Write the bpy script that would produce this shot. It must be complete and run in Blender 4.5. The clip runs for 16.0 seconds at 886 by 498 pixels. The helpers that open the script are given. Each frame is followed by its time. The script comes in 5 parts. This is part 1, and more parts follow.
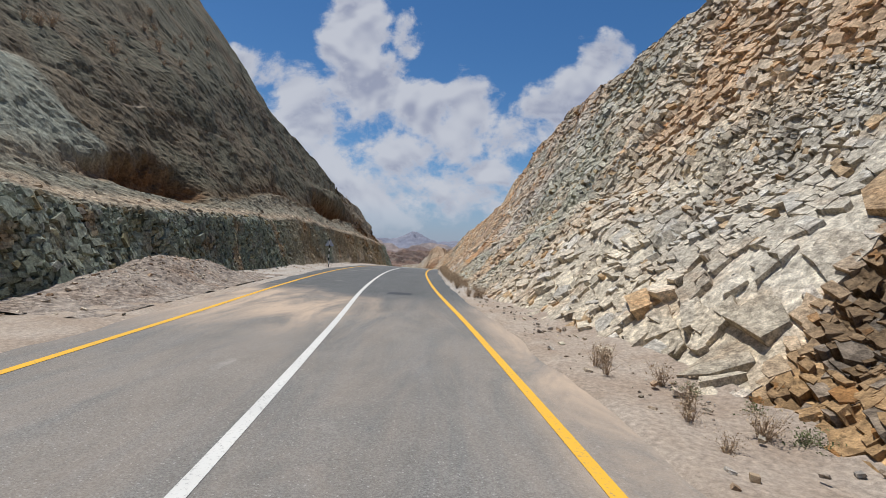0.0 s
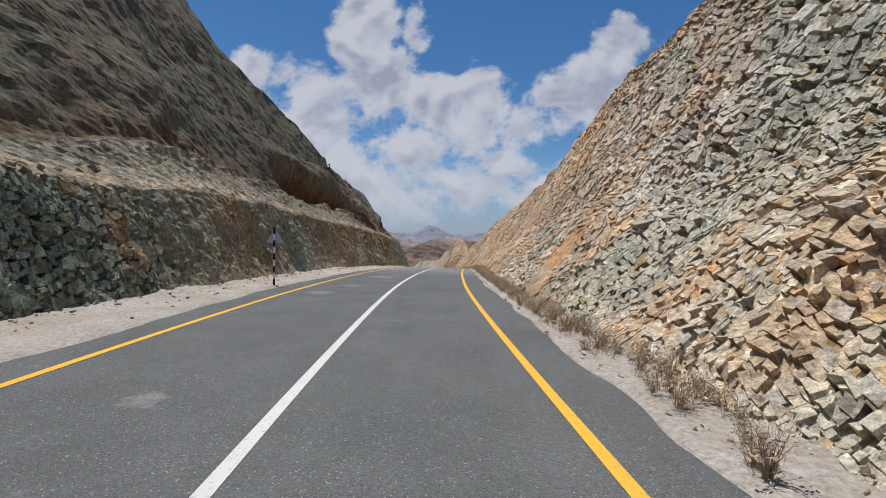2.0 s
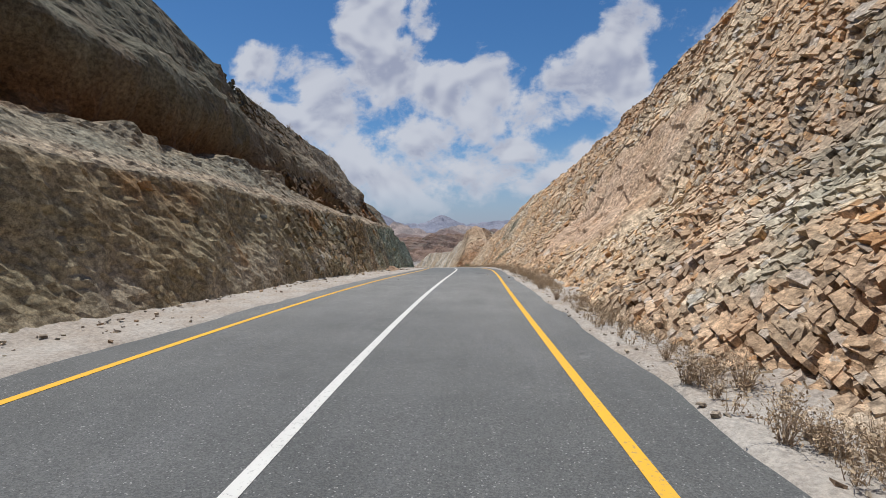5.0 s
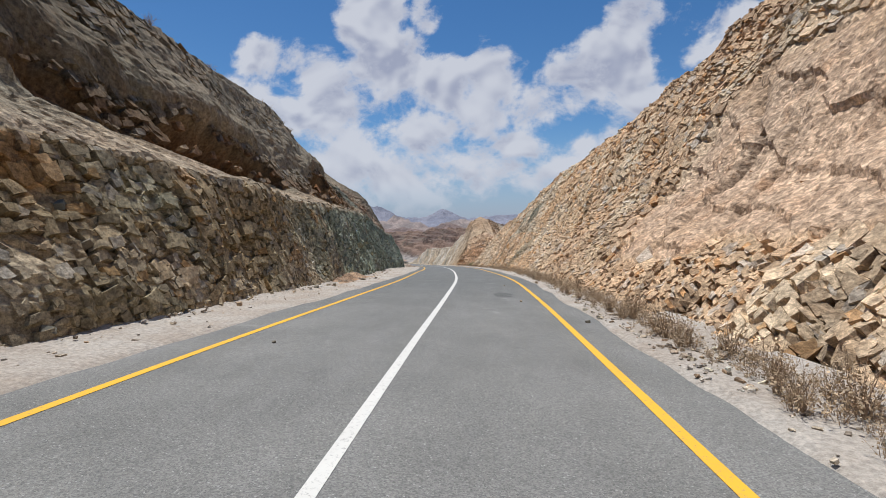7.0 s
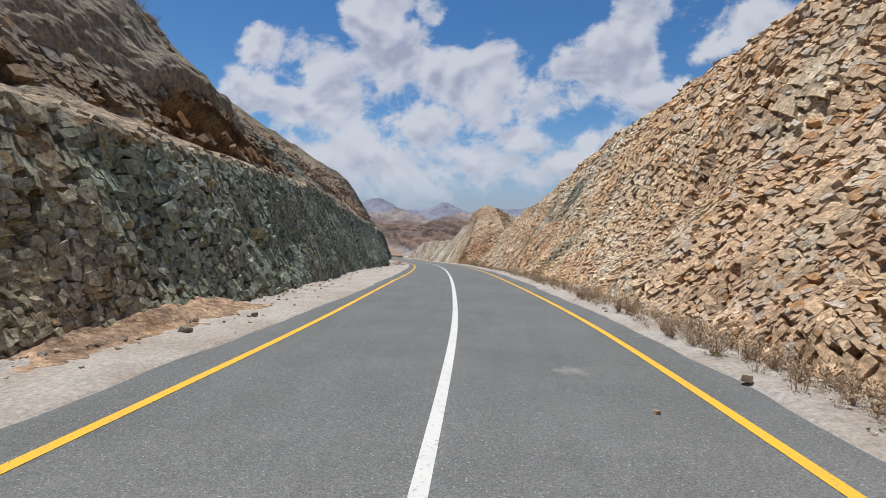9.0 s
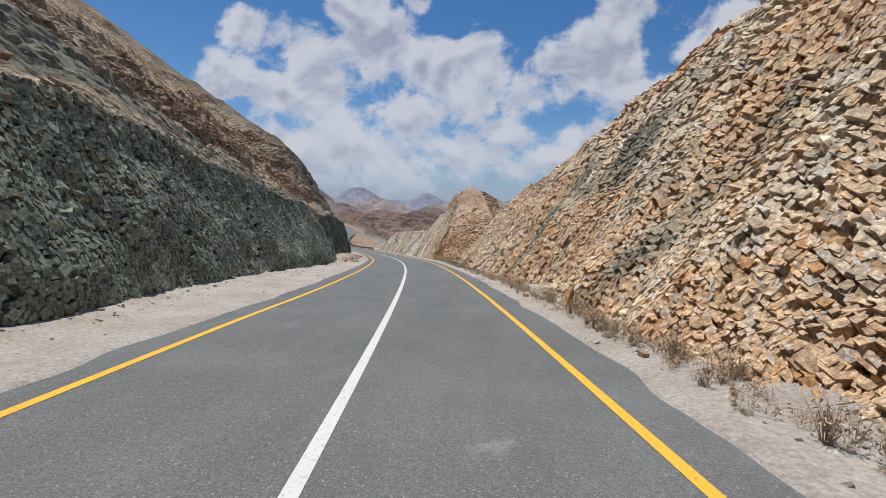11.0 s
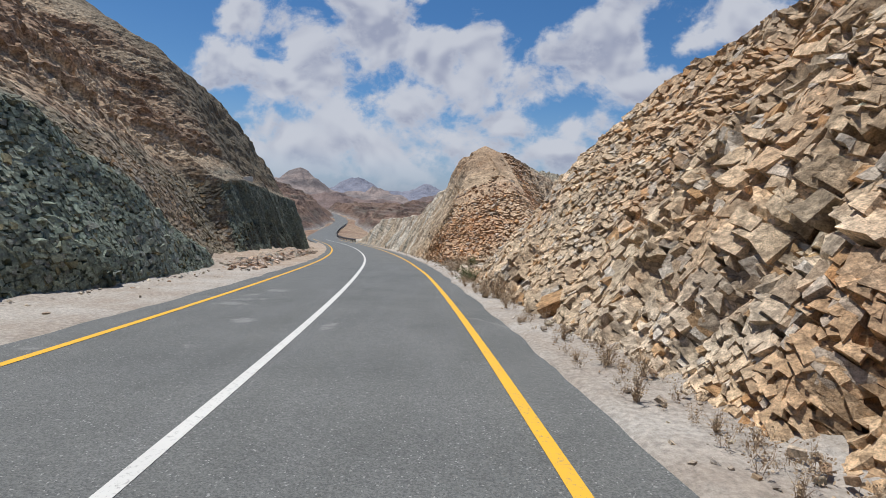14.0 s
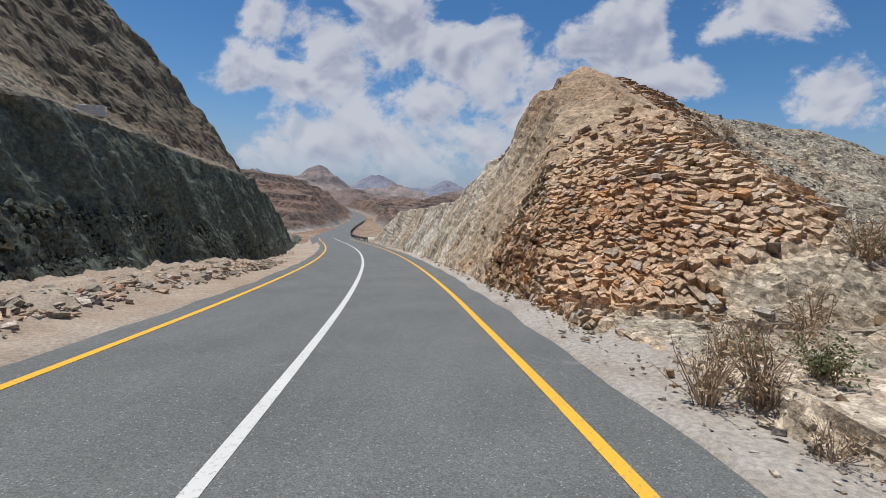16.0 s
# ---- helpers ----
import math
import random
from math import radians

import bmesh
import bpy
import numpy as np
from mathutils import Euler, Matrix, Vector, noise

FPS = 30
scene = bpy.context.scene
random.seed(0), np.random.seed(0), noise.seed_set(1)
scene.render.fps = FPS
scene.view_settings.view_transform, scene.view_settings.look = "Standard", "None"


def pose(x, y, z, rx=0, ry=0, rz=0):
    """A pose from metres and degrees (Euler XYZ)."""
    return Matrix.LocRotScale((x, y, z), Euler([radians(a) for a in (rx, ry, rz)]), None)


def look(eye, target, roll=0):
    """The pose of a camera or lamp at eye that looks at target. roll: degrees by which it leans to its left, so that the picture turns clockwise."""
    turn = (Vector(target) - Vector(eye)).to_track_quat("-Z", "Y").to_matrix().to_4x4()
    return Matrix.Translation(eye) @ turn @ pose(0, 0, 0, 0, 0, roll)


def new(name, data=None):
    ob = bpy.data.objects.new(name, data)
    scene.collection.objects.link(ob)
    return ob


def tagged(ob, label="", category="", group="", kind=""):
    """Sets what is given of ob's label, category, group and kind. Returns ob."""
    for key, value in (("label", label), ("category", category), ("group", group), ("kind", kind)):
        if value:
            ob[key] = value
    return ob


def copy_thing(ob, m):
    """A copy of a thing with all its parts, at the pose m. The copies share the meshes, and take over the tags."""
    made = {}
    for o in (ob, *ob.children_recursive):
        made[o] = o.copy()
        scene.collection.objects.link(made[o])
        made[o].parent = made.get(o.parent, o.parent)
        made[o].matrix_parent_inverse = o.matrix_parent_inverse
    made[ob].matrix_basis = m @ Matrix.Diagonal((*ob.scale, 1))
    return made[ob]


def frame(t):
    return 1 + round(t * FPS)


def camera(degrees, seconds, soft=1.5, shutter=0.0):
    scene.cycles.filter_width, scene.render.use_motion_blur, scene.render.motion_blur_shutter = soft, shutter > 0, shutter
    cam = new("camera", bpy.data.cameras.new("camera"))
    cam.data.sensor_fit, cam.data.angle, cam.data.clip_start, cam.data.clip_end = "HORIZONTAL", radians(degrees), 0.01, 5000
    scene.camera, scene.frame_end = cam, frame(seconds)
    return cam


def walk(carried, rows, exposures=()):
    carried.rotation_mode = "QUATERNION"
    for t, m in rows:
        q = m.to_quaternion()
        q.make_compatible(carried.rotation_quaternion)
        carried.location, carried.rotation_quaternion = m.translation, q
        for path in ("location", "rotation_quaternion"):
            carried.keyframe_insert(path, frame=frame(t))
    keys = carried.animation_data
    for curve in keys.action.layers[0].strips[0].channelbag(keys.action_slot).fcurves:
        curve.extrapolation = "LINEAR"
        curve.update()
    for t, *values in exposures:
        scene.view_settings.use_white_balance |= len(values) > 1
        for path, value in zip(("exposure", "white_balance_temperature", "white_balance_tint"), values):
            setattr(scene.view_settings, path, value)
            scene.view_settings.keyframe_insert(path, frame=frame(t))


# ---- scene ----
cam = camera(87.85, 16.0, soft=0.42)
walk(cam, [
    (0, look((1.647, 0.092, 1.850), (1.644, 10.091, 1.742), 3.05)),
    (0.5, look((1.189, 4.889, 1.789), (1.092, 14.888, 1.657), 2.80)),
    (1, look((0.755, 9.670, 1.725), (0.568, 19.667, 1.550), 2.21)),
    (1.5, look((0.358, 14.409, 1.656), (0.078, 24.403, 1.438), 1.71)),
    (2, look((-0.088, 19.079, 1.582), (-0.455, 29.069, 1.317), 1.11)),
    (2.5, look((-0.489, 23.687, 1.502), (-0.937, 33.673, 1.199), 0.56)),
    (3, look((-0.811, 28.194, 1.413), (-1.330, 38.175, 1.064), 0.15)),
    (3.5, look((-1.075, 32.662, 1.313), (-1.653, 42.637, 0.924), -0.37)),
    (4, look((-1.214, 37.095, 1.204), (-1.831, 47.067, 0.782), -0.66)),
    (6.5, look((-1.597, 58.910, 0.401), (-2.241, 68.873, -0.186), -0.23)),
    (7, look((-1.810, 63.240, 0.193), (-2.464, 73.200, -0.420), -0.25)),
    (7.5, look((-2.053, 67.544, -0.024), (-2.720, 77.501, -0.666), -0.19)),
    (8, look((-2.272, 71.805, -0.255), (-2.956, 81.759, -0.931), -0.09)),
    (8.5, look((-2.415, 75.987, -0.497), (-3.101, 85.937, -1.213), 0.33)),
    (9, look((-2.397, 80.137, -0.748), (-3.073, 90.085, -1.505), 0.88)),
    (11.5, look((-1.973, 99.948, -2.153), (-2.172, 109.899, -3.128), 2.44)),
    (12, look((-1.915, 103.590, -2.478), (-2.097, 113.537, -3.488), 2.95)),
    (12.5, look((-1.927, 107.337, -2.815), (-2.096, 117.282, -3.847), 3.33)),
    (13, look((-2.043, 111.269, -3.171), (-2.220, 121.212, -4.226), 3.26)),
    (13.5, look((-2.284, 115.434, -3.550), (-2.493, 125.373, -4.634), 2.94)),
    (14, look((-2.730, 119.869, -3.950), (-2.980, 129.804, -5.062), 2.58)),
    (14.5, look((-3.247, 124.480, -4.359), (-3.572, 134.410, -5.494), 2.35)),
    (15, look((-3.894, 129.308, -4.778), (-4.301, 139.233, -5.932), 2.25)),
    (15.5, look((-4.638, 134.240, -5.203), (-5.185, 144.155, -6.385), 2.42)),
    (16, look((-5.45, 139.214, -5.631), (-6.14, 149.117, -6.828), 1.75)),
], exposures=[(0.0, -0.15, 6250, 10), (4.0, -0.12, 6250, 10), (8.0, 0.0, 6250, 10), (12.0, -0.1, 6250, 10), (14.5, -0.10, 6250, 10), (15.0, -0.10, 6250, 10), (15.5, -0.20, 6250, 10), (16.0, -0.14, 6250, 10)])

# ---- sky, sun ----
SUN_EL, SUN_AZ = radians(76), radians(-55)      # azimuth from +y, to the left
sun_dir = Vector((math.sin(SUN_AZ) * math.cos(SUN_EL), math.cos(SUN_AZ) * math.cos(SUN_EL), math.sin(SUN_EL)))
sun = new("sun", bpy.data.lights.new("sun", "SUN"))
sun.data.energy, sun.data.angle, sun.data.color = 4.6, 0.009, (1.0, 0.965, 0.915)
sun.matrix_world = look(tuple(sun_dir * 300), (0, 0, 0))

world = bpy.data.worlds.new("sky")
scene.world = world
world.use_nodes = True


class Nodes:
    """Short hand for building a node tree."""

    def __init__(self, tree):
        self.tree = tree

    def add(self, kind, **values):
        n = self.tree.nodes.new(kind)
        for k, v in values.items():
            if k == "attribute_name":
                n.attribute_name = v
            elif k == "blend_type":
                n.blend_type = v
            elif k == "clamp":
                n.clamp = v
            elif k == "data_type":
                n.data_type = v
            elif k == "feature":
                n.feature = v
            elif k == "interpolation_type":
                n.interpolation_type = v
            elif k == "operation":
                n.operation = v
            elif k == "sky_type":
                n.sky_type = v
            elif k == "sun_disc":
                n.sun_disc = v
            elif k == "use_clamp":
                n.use_clamp = v
        return n

    def link(self, a, b):
        self.tree.links.new(a, b)

    def put(self, socket, v):
        if isinstance(v, bpy.types.NodeSocket):
            self.link(v, socket)
        else:
            socket.default_value = v

    def math(self, op, a, b=0.0, c=None, clamp=False):
        n = self.add("ShaderNodeMath", operation=op, use_clamp=clamp)
        self.put(n.inputs[0], a)
        self.put(n.inputs[1], b)
        if c is not None:
            self.put(n.inputs[2], c)
        return n.outputs[0]

    def noise(self, vec, scale, detail=4.0, rough=0.55, distort=0.0):
        n = self.add("ShaderNodeTexNoise")
        if vec is not None:
            self.link(vec, n.inputs["Vector"])
        n.inputs["Scale"].default_value, n.inputs["Detail"].default_value = scale, detail
        n.inputs["Roughness"].default_value, n.inputs["Distortion"].default_value = rough, distort
        return n.outputs[0]

    def ramp(self, v, lo, hi, a=0.0, b=1.0, smooth=False):
        n = self.add("ShaderNodeMapRange", clamp=True, interpolation_type="SMOOTHSTEP" if smooth else "LINEAR")
        self.put(n.inputs[0], v)
        for i, q in enumerate((lo, hi, a, b)):
            n.inputs[1 + i].default_value = q
        return n.outputs[0]

    def mix(self, f, a, b, mode="MIX"):
        n = self.add("ShaderNodeMix", data_type="RGBA", blend_type=mode)
        self.put(n.inputs[0], f)
        for s, v in ((n.inputs[6], a), (n.inputs[7], b)):
            self.put(s, v if isinstance(v, bpy.types.NodeSocket) else (*v, 1.0))
        return n.outputs[2]


def build_sky():
    n = Nodes(world.node_tree)
    bg = world.node_tree.nodes["Background"]
    sky = n.add("ShaderNodeTexSky", sky_type="NISHITA", sun_disc=False)
    sky.sun_elevation, sky.sun_rotation = SUN_EL, SUN_AZ
    sky.altitude, sky.air_density, sky.dust_density, sky.ozone_density = 900, 1.0, 0.6, 3.0
    co = n.add("ShaderNodeTexCoord").outputs["Generated"]
    sep = n.add("ShaderNodeSeparateXYZ")
    n.link(co, sep.inputs[0])
    x, y, z = sep.outputs
    ys = n.math("MAXIMUM", y, 0.05)
    u, v = n.math("DIVIDE", x, ys), n.math("DIVIDE", z, ys)
    comb = n.add("ShaderNodeCombineXYZ")
    n.link(u, comb.inputs[0])
    n.link(n.math("MULTIPLY", v, 1.25), comb.inputs[1])
    big = n.noise(comb.outputs[0], 5.0, 9.0, 0.60, 0.35)
    fine = n.noise(comb.outputs[0], 16.0, 6.0, 0.62, 0.2)
    # heaps of cumulus: across, up, half width, half height (tangents), weight
    heaps = CLOUDS
    dens = None
    for cu, cv, ru, rv, w in heaps:
        du = n.math("DIVIDE", n.math("SUBTRACT", u, cu), ru)
        dv = n.math("DIVIDE", n.math("SUBTRACT", v, cv), rv)
        r2 = n.math("ADD", n.math("MULTIPLY", du, du), n.math("MULTIPLY", dv, dv))
        d = n.math("MULTIPLY_ADD", r2, -w, w)
        dens = d if dens is None else n.math("SMOOTH_MAX", dens, d, 0.15)
    front = n.ramp(y, 0.05, 0.25)
    dens = n.math("MAXIMUM", dens, -0.9)
    # elsewhere: loose clouds of the same kind
    loose = n.math("MULTIPLY_ADD", n.noise(co, 2.2, 8.0, 0.6, 0.3), 3.0, -1.75)
    dens = n.math("ADD", n.math("MULTIPLY", dens, front), n.math("MULTIPLY", loose, n.math("SUBTRACT", 1.0, front)))
    rough = n.math("ADD", n.math("MULTIPLY_ADD", big, 3.4, -1.72), n.math("MULTIPLY_ADD", fine, 1.5, -0.75))
    raw = n.math("ADD", dens, rough)
    cover = n.ramp(raw, 0.0, 0.60, 0.0, 0.93, True)
    # tops are lit, undersides grey
    over = n.add("ShaderNodeVectorMath", operation="ADD")
    n.link(comb.outputs[0], over.inputs[0])
    over.inputs[1].default_value = (-0.012, 0.035, 0.0)
    under = n.math("SUBTRACT", n.noise(over.outputs[0], 5.0, 3.0, 0.55, 0.35), n.noise(comb.outputs[0], 5.0, 3.0, 0.55, 0.35))
    shade = n.math("MULTIPLY", n.ramp(raw, 0.3, 0.9, 0.25, 1.0, True), n.ramp(under, -0.07, 0.09, 0.0, 1.0, True))
    cloud = n.mix(shade, (7.4, 7.5, 8.0), (4.3, 4.55, 5.7))
    hue = n.add("ShaderNodeHueSaturation")
    hue.inputs["Saturation"].default_value, hue.inputs["Value"].default_value = 1.25, 1.15
    n.link(sky.outputs[0], hue.inputs["Color"])
    # pale haze low over the horizon
    low = n.ramp(z, 0.0, 0.20, 0.7, 0.0, True)
    base = n.mix(low, hue.outputs[0], (2.9, 3.9, 6.0))
    n.link(n.mix(n.math("MULTIPLY", cover, n.ramp(z, 0.0, 0.10, 0.25, 1.0, True)), base, cloud), bg.inputs[0])
    bg.inputs[1].default_value = 0.085


CLOUDS = [
    (-0.215, 0.445, 0.085, 0.13, 1.0), (-0.18, 0.33, 0.12, 0.10, 1.0), (-0.30, 0.255, 0.14, 0.10, 0.95), (-0.27, 0.14, 0.12, 0.09, 0.5),
    (-0.07, 0.29, 0.10, 0.075, 1.0), (0.045, 0.305, 0.085, 0.08, 1.05), (-0.10, 0.19, 0.10, 0.09, 0.75), (0.02, 0.21, 0.12, 0.05, 0.5),
    (0.10, 0.16, 0.10, 0.05, 0.7), (0.22, 0.28, 0.12, 0.085, 1.0), (0.30, 0.31, 0.10, 0.11, 0.9), (0.33, 0.41, 0.07, 0.06, 0.7),
    (0.27, 0.16, 0.12, 0.05, 0.7), (0.55, 0.38, 0.14, 0.08, 0.7), (-0.46, 0.36, 0.07, 0.06, 0.75), (-0.10, 0.44, 0.04, 0.06, 0.45),
    (0.08, 0.08, 0.30, 0.07, 0.35), (0.72, 0.22, 0.16, 0.07, 0.7), (0.45, 0.10, 0.22, 0.06, 0.5), (-0.5, 0.22, 0.10, 0.10, 0.5),
    (-0.36, 0.33, 0.10, 0.07, 0.7), (-0.22, 0.20, 0.12, 0.07, 0.6), (0.0, 0.25, 0.20, 0.06, 0.7), (0.13, 0.24, 0.10, 0.07, 0.7), (0.36, 0.24, 0.12, 0.06, 0.8),
    (-0.05, 0.10, 0.40, 0.08, 0.6), (0.25, 0.09, 0.25, 0.06, 0.7), (-0.35, 0.10, 0.2, 0.08, 0.6),
]
build_sky()

# ---- materials ----


def material(name):
    m = bpy.data.materials.new(name)
    m.use_nodes = True
    b = m.node_tree.nodes["Principled BSDF"]
    b.inputs["Specular IOR Level"].default_value = 0.25
    return m, Nodes(m.node_tree), b


def spot(n):
    return n.add("ShaderNodeTexCoord").outputs["Object"]


def bumped(n, b, height, strength, distance):
    u = n.add("ShaderNodeBump")
    u.inputs["Strength"].default_value, u.inputs["Distance"].default_value = strength, distance
    n.link(height, u.inputs["Height"])
    n.link(u.outputs[0], b.inputs["Normal"])


def rock_material(name, fine=1.0, bump=0.45):
    """Fractured rock: the colour of its beds comes with the mesh (its alpha tells how broken it is), fragments, grain and stains from here."""
    m, n, b = material(name)
    at = n.add("ShaderNodeAttribute", attribute_name="bed")
    broken = at.outputs["Alpha"]
    p = spot(n)
    grain = n.noise(p, 7.0 * fine, 7.0, 0.72)
    speck = n.noise(p, 34.0 * fine, 3.0, 0.65)
    stain = n.noise(p, 0.8, 5.0, 0.6, 0.6)
    turn = n.add("ShaderNodeMapping")
    turn.inputs["Rotation"].default_value, turn.inputs["Scale"].default_value = (0.35, 0.5, 0.2), (1.0, 0.8, 1.7)
    n.link(p, turn.inputs[0])
    warp = n.add("ShaderNodeVectorMath", operation="MULTIPLY_ADD")
    nz = n.add("ShaderNodeTexNoise")
    nz.inputs["Scale"].default_value, nz.inputs["Detail"].default_value = 5.0 * fine, 3.0
    n.link(turn.outputs[0], nz.inputs["Vector"])
    n.link(nz.outputs[1], warp.inputs[0])
    warp.inputs[1].default_value = (0.22 / fine,) * 3
    n.link(turn.outputs[0], warp.inputs[2])
    chip = n.add("ShaderNodeTexVoronoi", feature="F1")
    n.link(warp.outputs[0], chip.inputs["Vector"])
    chip.inputs["Scale"].default_value = 6.8 * fine
    hue = n.add("ShaderNodeSeparateColor")
    n.link(chip.outputs["Color"], hue.inputs[0])
    c = n.mix(1.0, at.outputs["Color"], n.mix(n.ramp(grain, 0.38, 0.64), (0.56, 0.54, 0.53), (1.42, 1.40, 1.38)), "MULTIPLY")
    # each fragment has its own shade and its own tilt, with crack shadow painted as a thin dark gap round it
    rim = n.add("ShaderNodeTexVoronoi", feature="DISTANCE_TO_EDGE")
    n.link(warp.outputs[0], rim.inputs["Vector"])
    rim.inputs["Scale"].default_value = 6.8 * fine
    piece = n.mix(hue.outputs[0], (0.72, 0.69, 0.67), (1.36, 1.36, 1.35))
    c = n.mix(broken, c, n.mix(1.0, c, piece, "MULTIPLY"))
    c = n.mix(n.math("MULTIPLY", n.math("MULTIPLY", broken, n.ramp(stain, 0.40, 0.55, 0.15, 1.0)), n.ramp(rim.outputs["Distance"], 0.06, 0.0, 0.0, 0.9)), c, n.mix(1.0, c, (0.30, 0.28, 0.27), "MULTIPLY"))
    c = n.mix(n.ramp(speck, 0.47, 0.66, 0.0, 0.5), c, n.mix(1.0, c, (1.55, 1.52, 1.46), "MULTIPLY"))
    c = n.mix(n.ramp(speck, 0.44, 0.33, 0.0, 0.7), c, n.mix(1.0, c, (0.55, 0.52, 0.5), "MULTIPLY"))
    c = n.mix(n.ramp(stain, 0.52, 0.75, 0.0, 0.45), c, n.mix(1.0, c, (0.95, 0.70, 0.50), "MULTIPLY"))
    n.link(c, b.inputs["Base Color"])
    b.inputs["Roughness"].default_value = 0.92
    h = n.math("ADD", n.math("MULTIPLY", grain, 0.7), n.math("MULTIPLY", speck, 0.2))
    tilt = n.add("ShaderNodeVectorMath", operation="MULTIPLY_ADD")
    n.link(chip.outputs["Color"], tilt.inputs[0])
    tilt.inputs[1].default_value, tilt.inputs[2].default_value = (0.95,) * 3, (-0.475,) * 3
    lean = n.add("ShaderNodeVectorMath", operation="SCALE")
    n.link(tilt.outputs[0], lean.inputs[0])
    n.link(broken, lean.inputs["Scale"])
    plus = n.add("ShaderNodeVectorMath", operation="ADD")
    n.link(n.add("ShaderNodeNewGeometry").outputs["Normal"], plus.inputs[0])
    n.link(lean.outputs[0], plus.inputs[1])
    unit = n.add("ShaderNodeVectorMath", operation="NORMALIZE")
    n.link(plus.outputs[0], unit.inputs[0])
    u = n.add("ShaderNodeBump")
    u.inputs["Strength"].default_value, u.inputs["Distance"].default_value = bump, 0.12 / fine**0.5
    n.link(h, u.inputs["Height"])
    n.link(unit.outputs[0], u.inputs["Normal"])
    n.link(u.outputs[0], b.inputs["Normal"])
    return m


ROCK = rock_material("fractured_rock")
CHIP = rock_material("broken_rock", 1.3, 0.6)
FARROCK = rock_material("far_rock", 0.10, 0.6)


def gravel_material():
    m, n, b = material("pale_gravel")
    p = spot(n)
    patch, grit, fine = n.noise(p, 0.7, 5.0, 0.6), n.noise(p, 14.0, 5.0, 0.7), n.noise(p, 60.0, 3.0, 0.7)
    c = n.mix(n.ramp(patch, 0.35, 0.65), (0.52, 0.48, 0.42), (0.42, 0.36, 0.295))
    c = n.mix(n.ramp(grit, 0.35, 0.7), n.mix(1.0, c, (0.66, 0.65, 0.64), "MULTIPLY"), n.mix(1.0, c, (1.22, 1.2, 1.18), "MULTIPLY"))
    c = n.mix(n.ramp(fine, 0.55, 0.72, 0.0, 0.5), c, (0.16, 0.14, 0.12))
    sep = n.add("ShaderNodeSeparateXYZ")
    n.link(p, sep.inputs[0])
    c = n.mix(n.math("MAXIMUM", n.ramp(sep.outputs[1], 24.0, 16.0, 0.0, 0.6), n.math("MULTIPLY", n.ramp(sep.outputs[1], 138.0, 143.0, 0.0, 0.8), n.ramp(sep.outputs[0], -10.5, -12.5))), c, n.mix(1.0, c, (0.95, 0.82, 0.70), "MULTIPLY"))
    n.link(c, b.inputs["Base Color"])
    b.inputs["Roughness"].default_value = 0.95
    bumped(n, b, n.math("ADD", grit, n.math("MULTIPLY", fine, 0.5)), 0.7, 0.05)
    return m


# dried mud on the asphalt: x, y, half length, half width
MUD = [(-8.1, 133.7, 0.4, 0.4), (-6.9, 128.8, 0.3, 0.3), (-5.1, 128.5, 0.35, 0.2), (-4.7, 46.5, 1.3, 0.9), (-4.95, 39.5, 0.6, 0.55), (-8.2, 130.9, 0.3, 0.5), (-0.9, 87.0, 0.25, 0.3), (-3.7, 24.2, 0.3, 0.25), (-5.3, 36.0, 0.8, 0.5)]


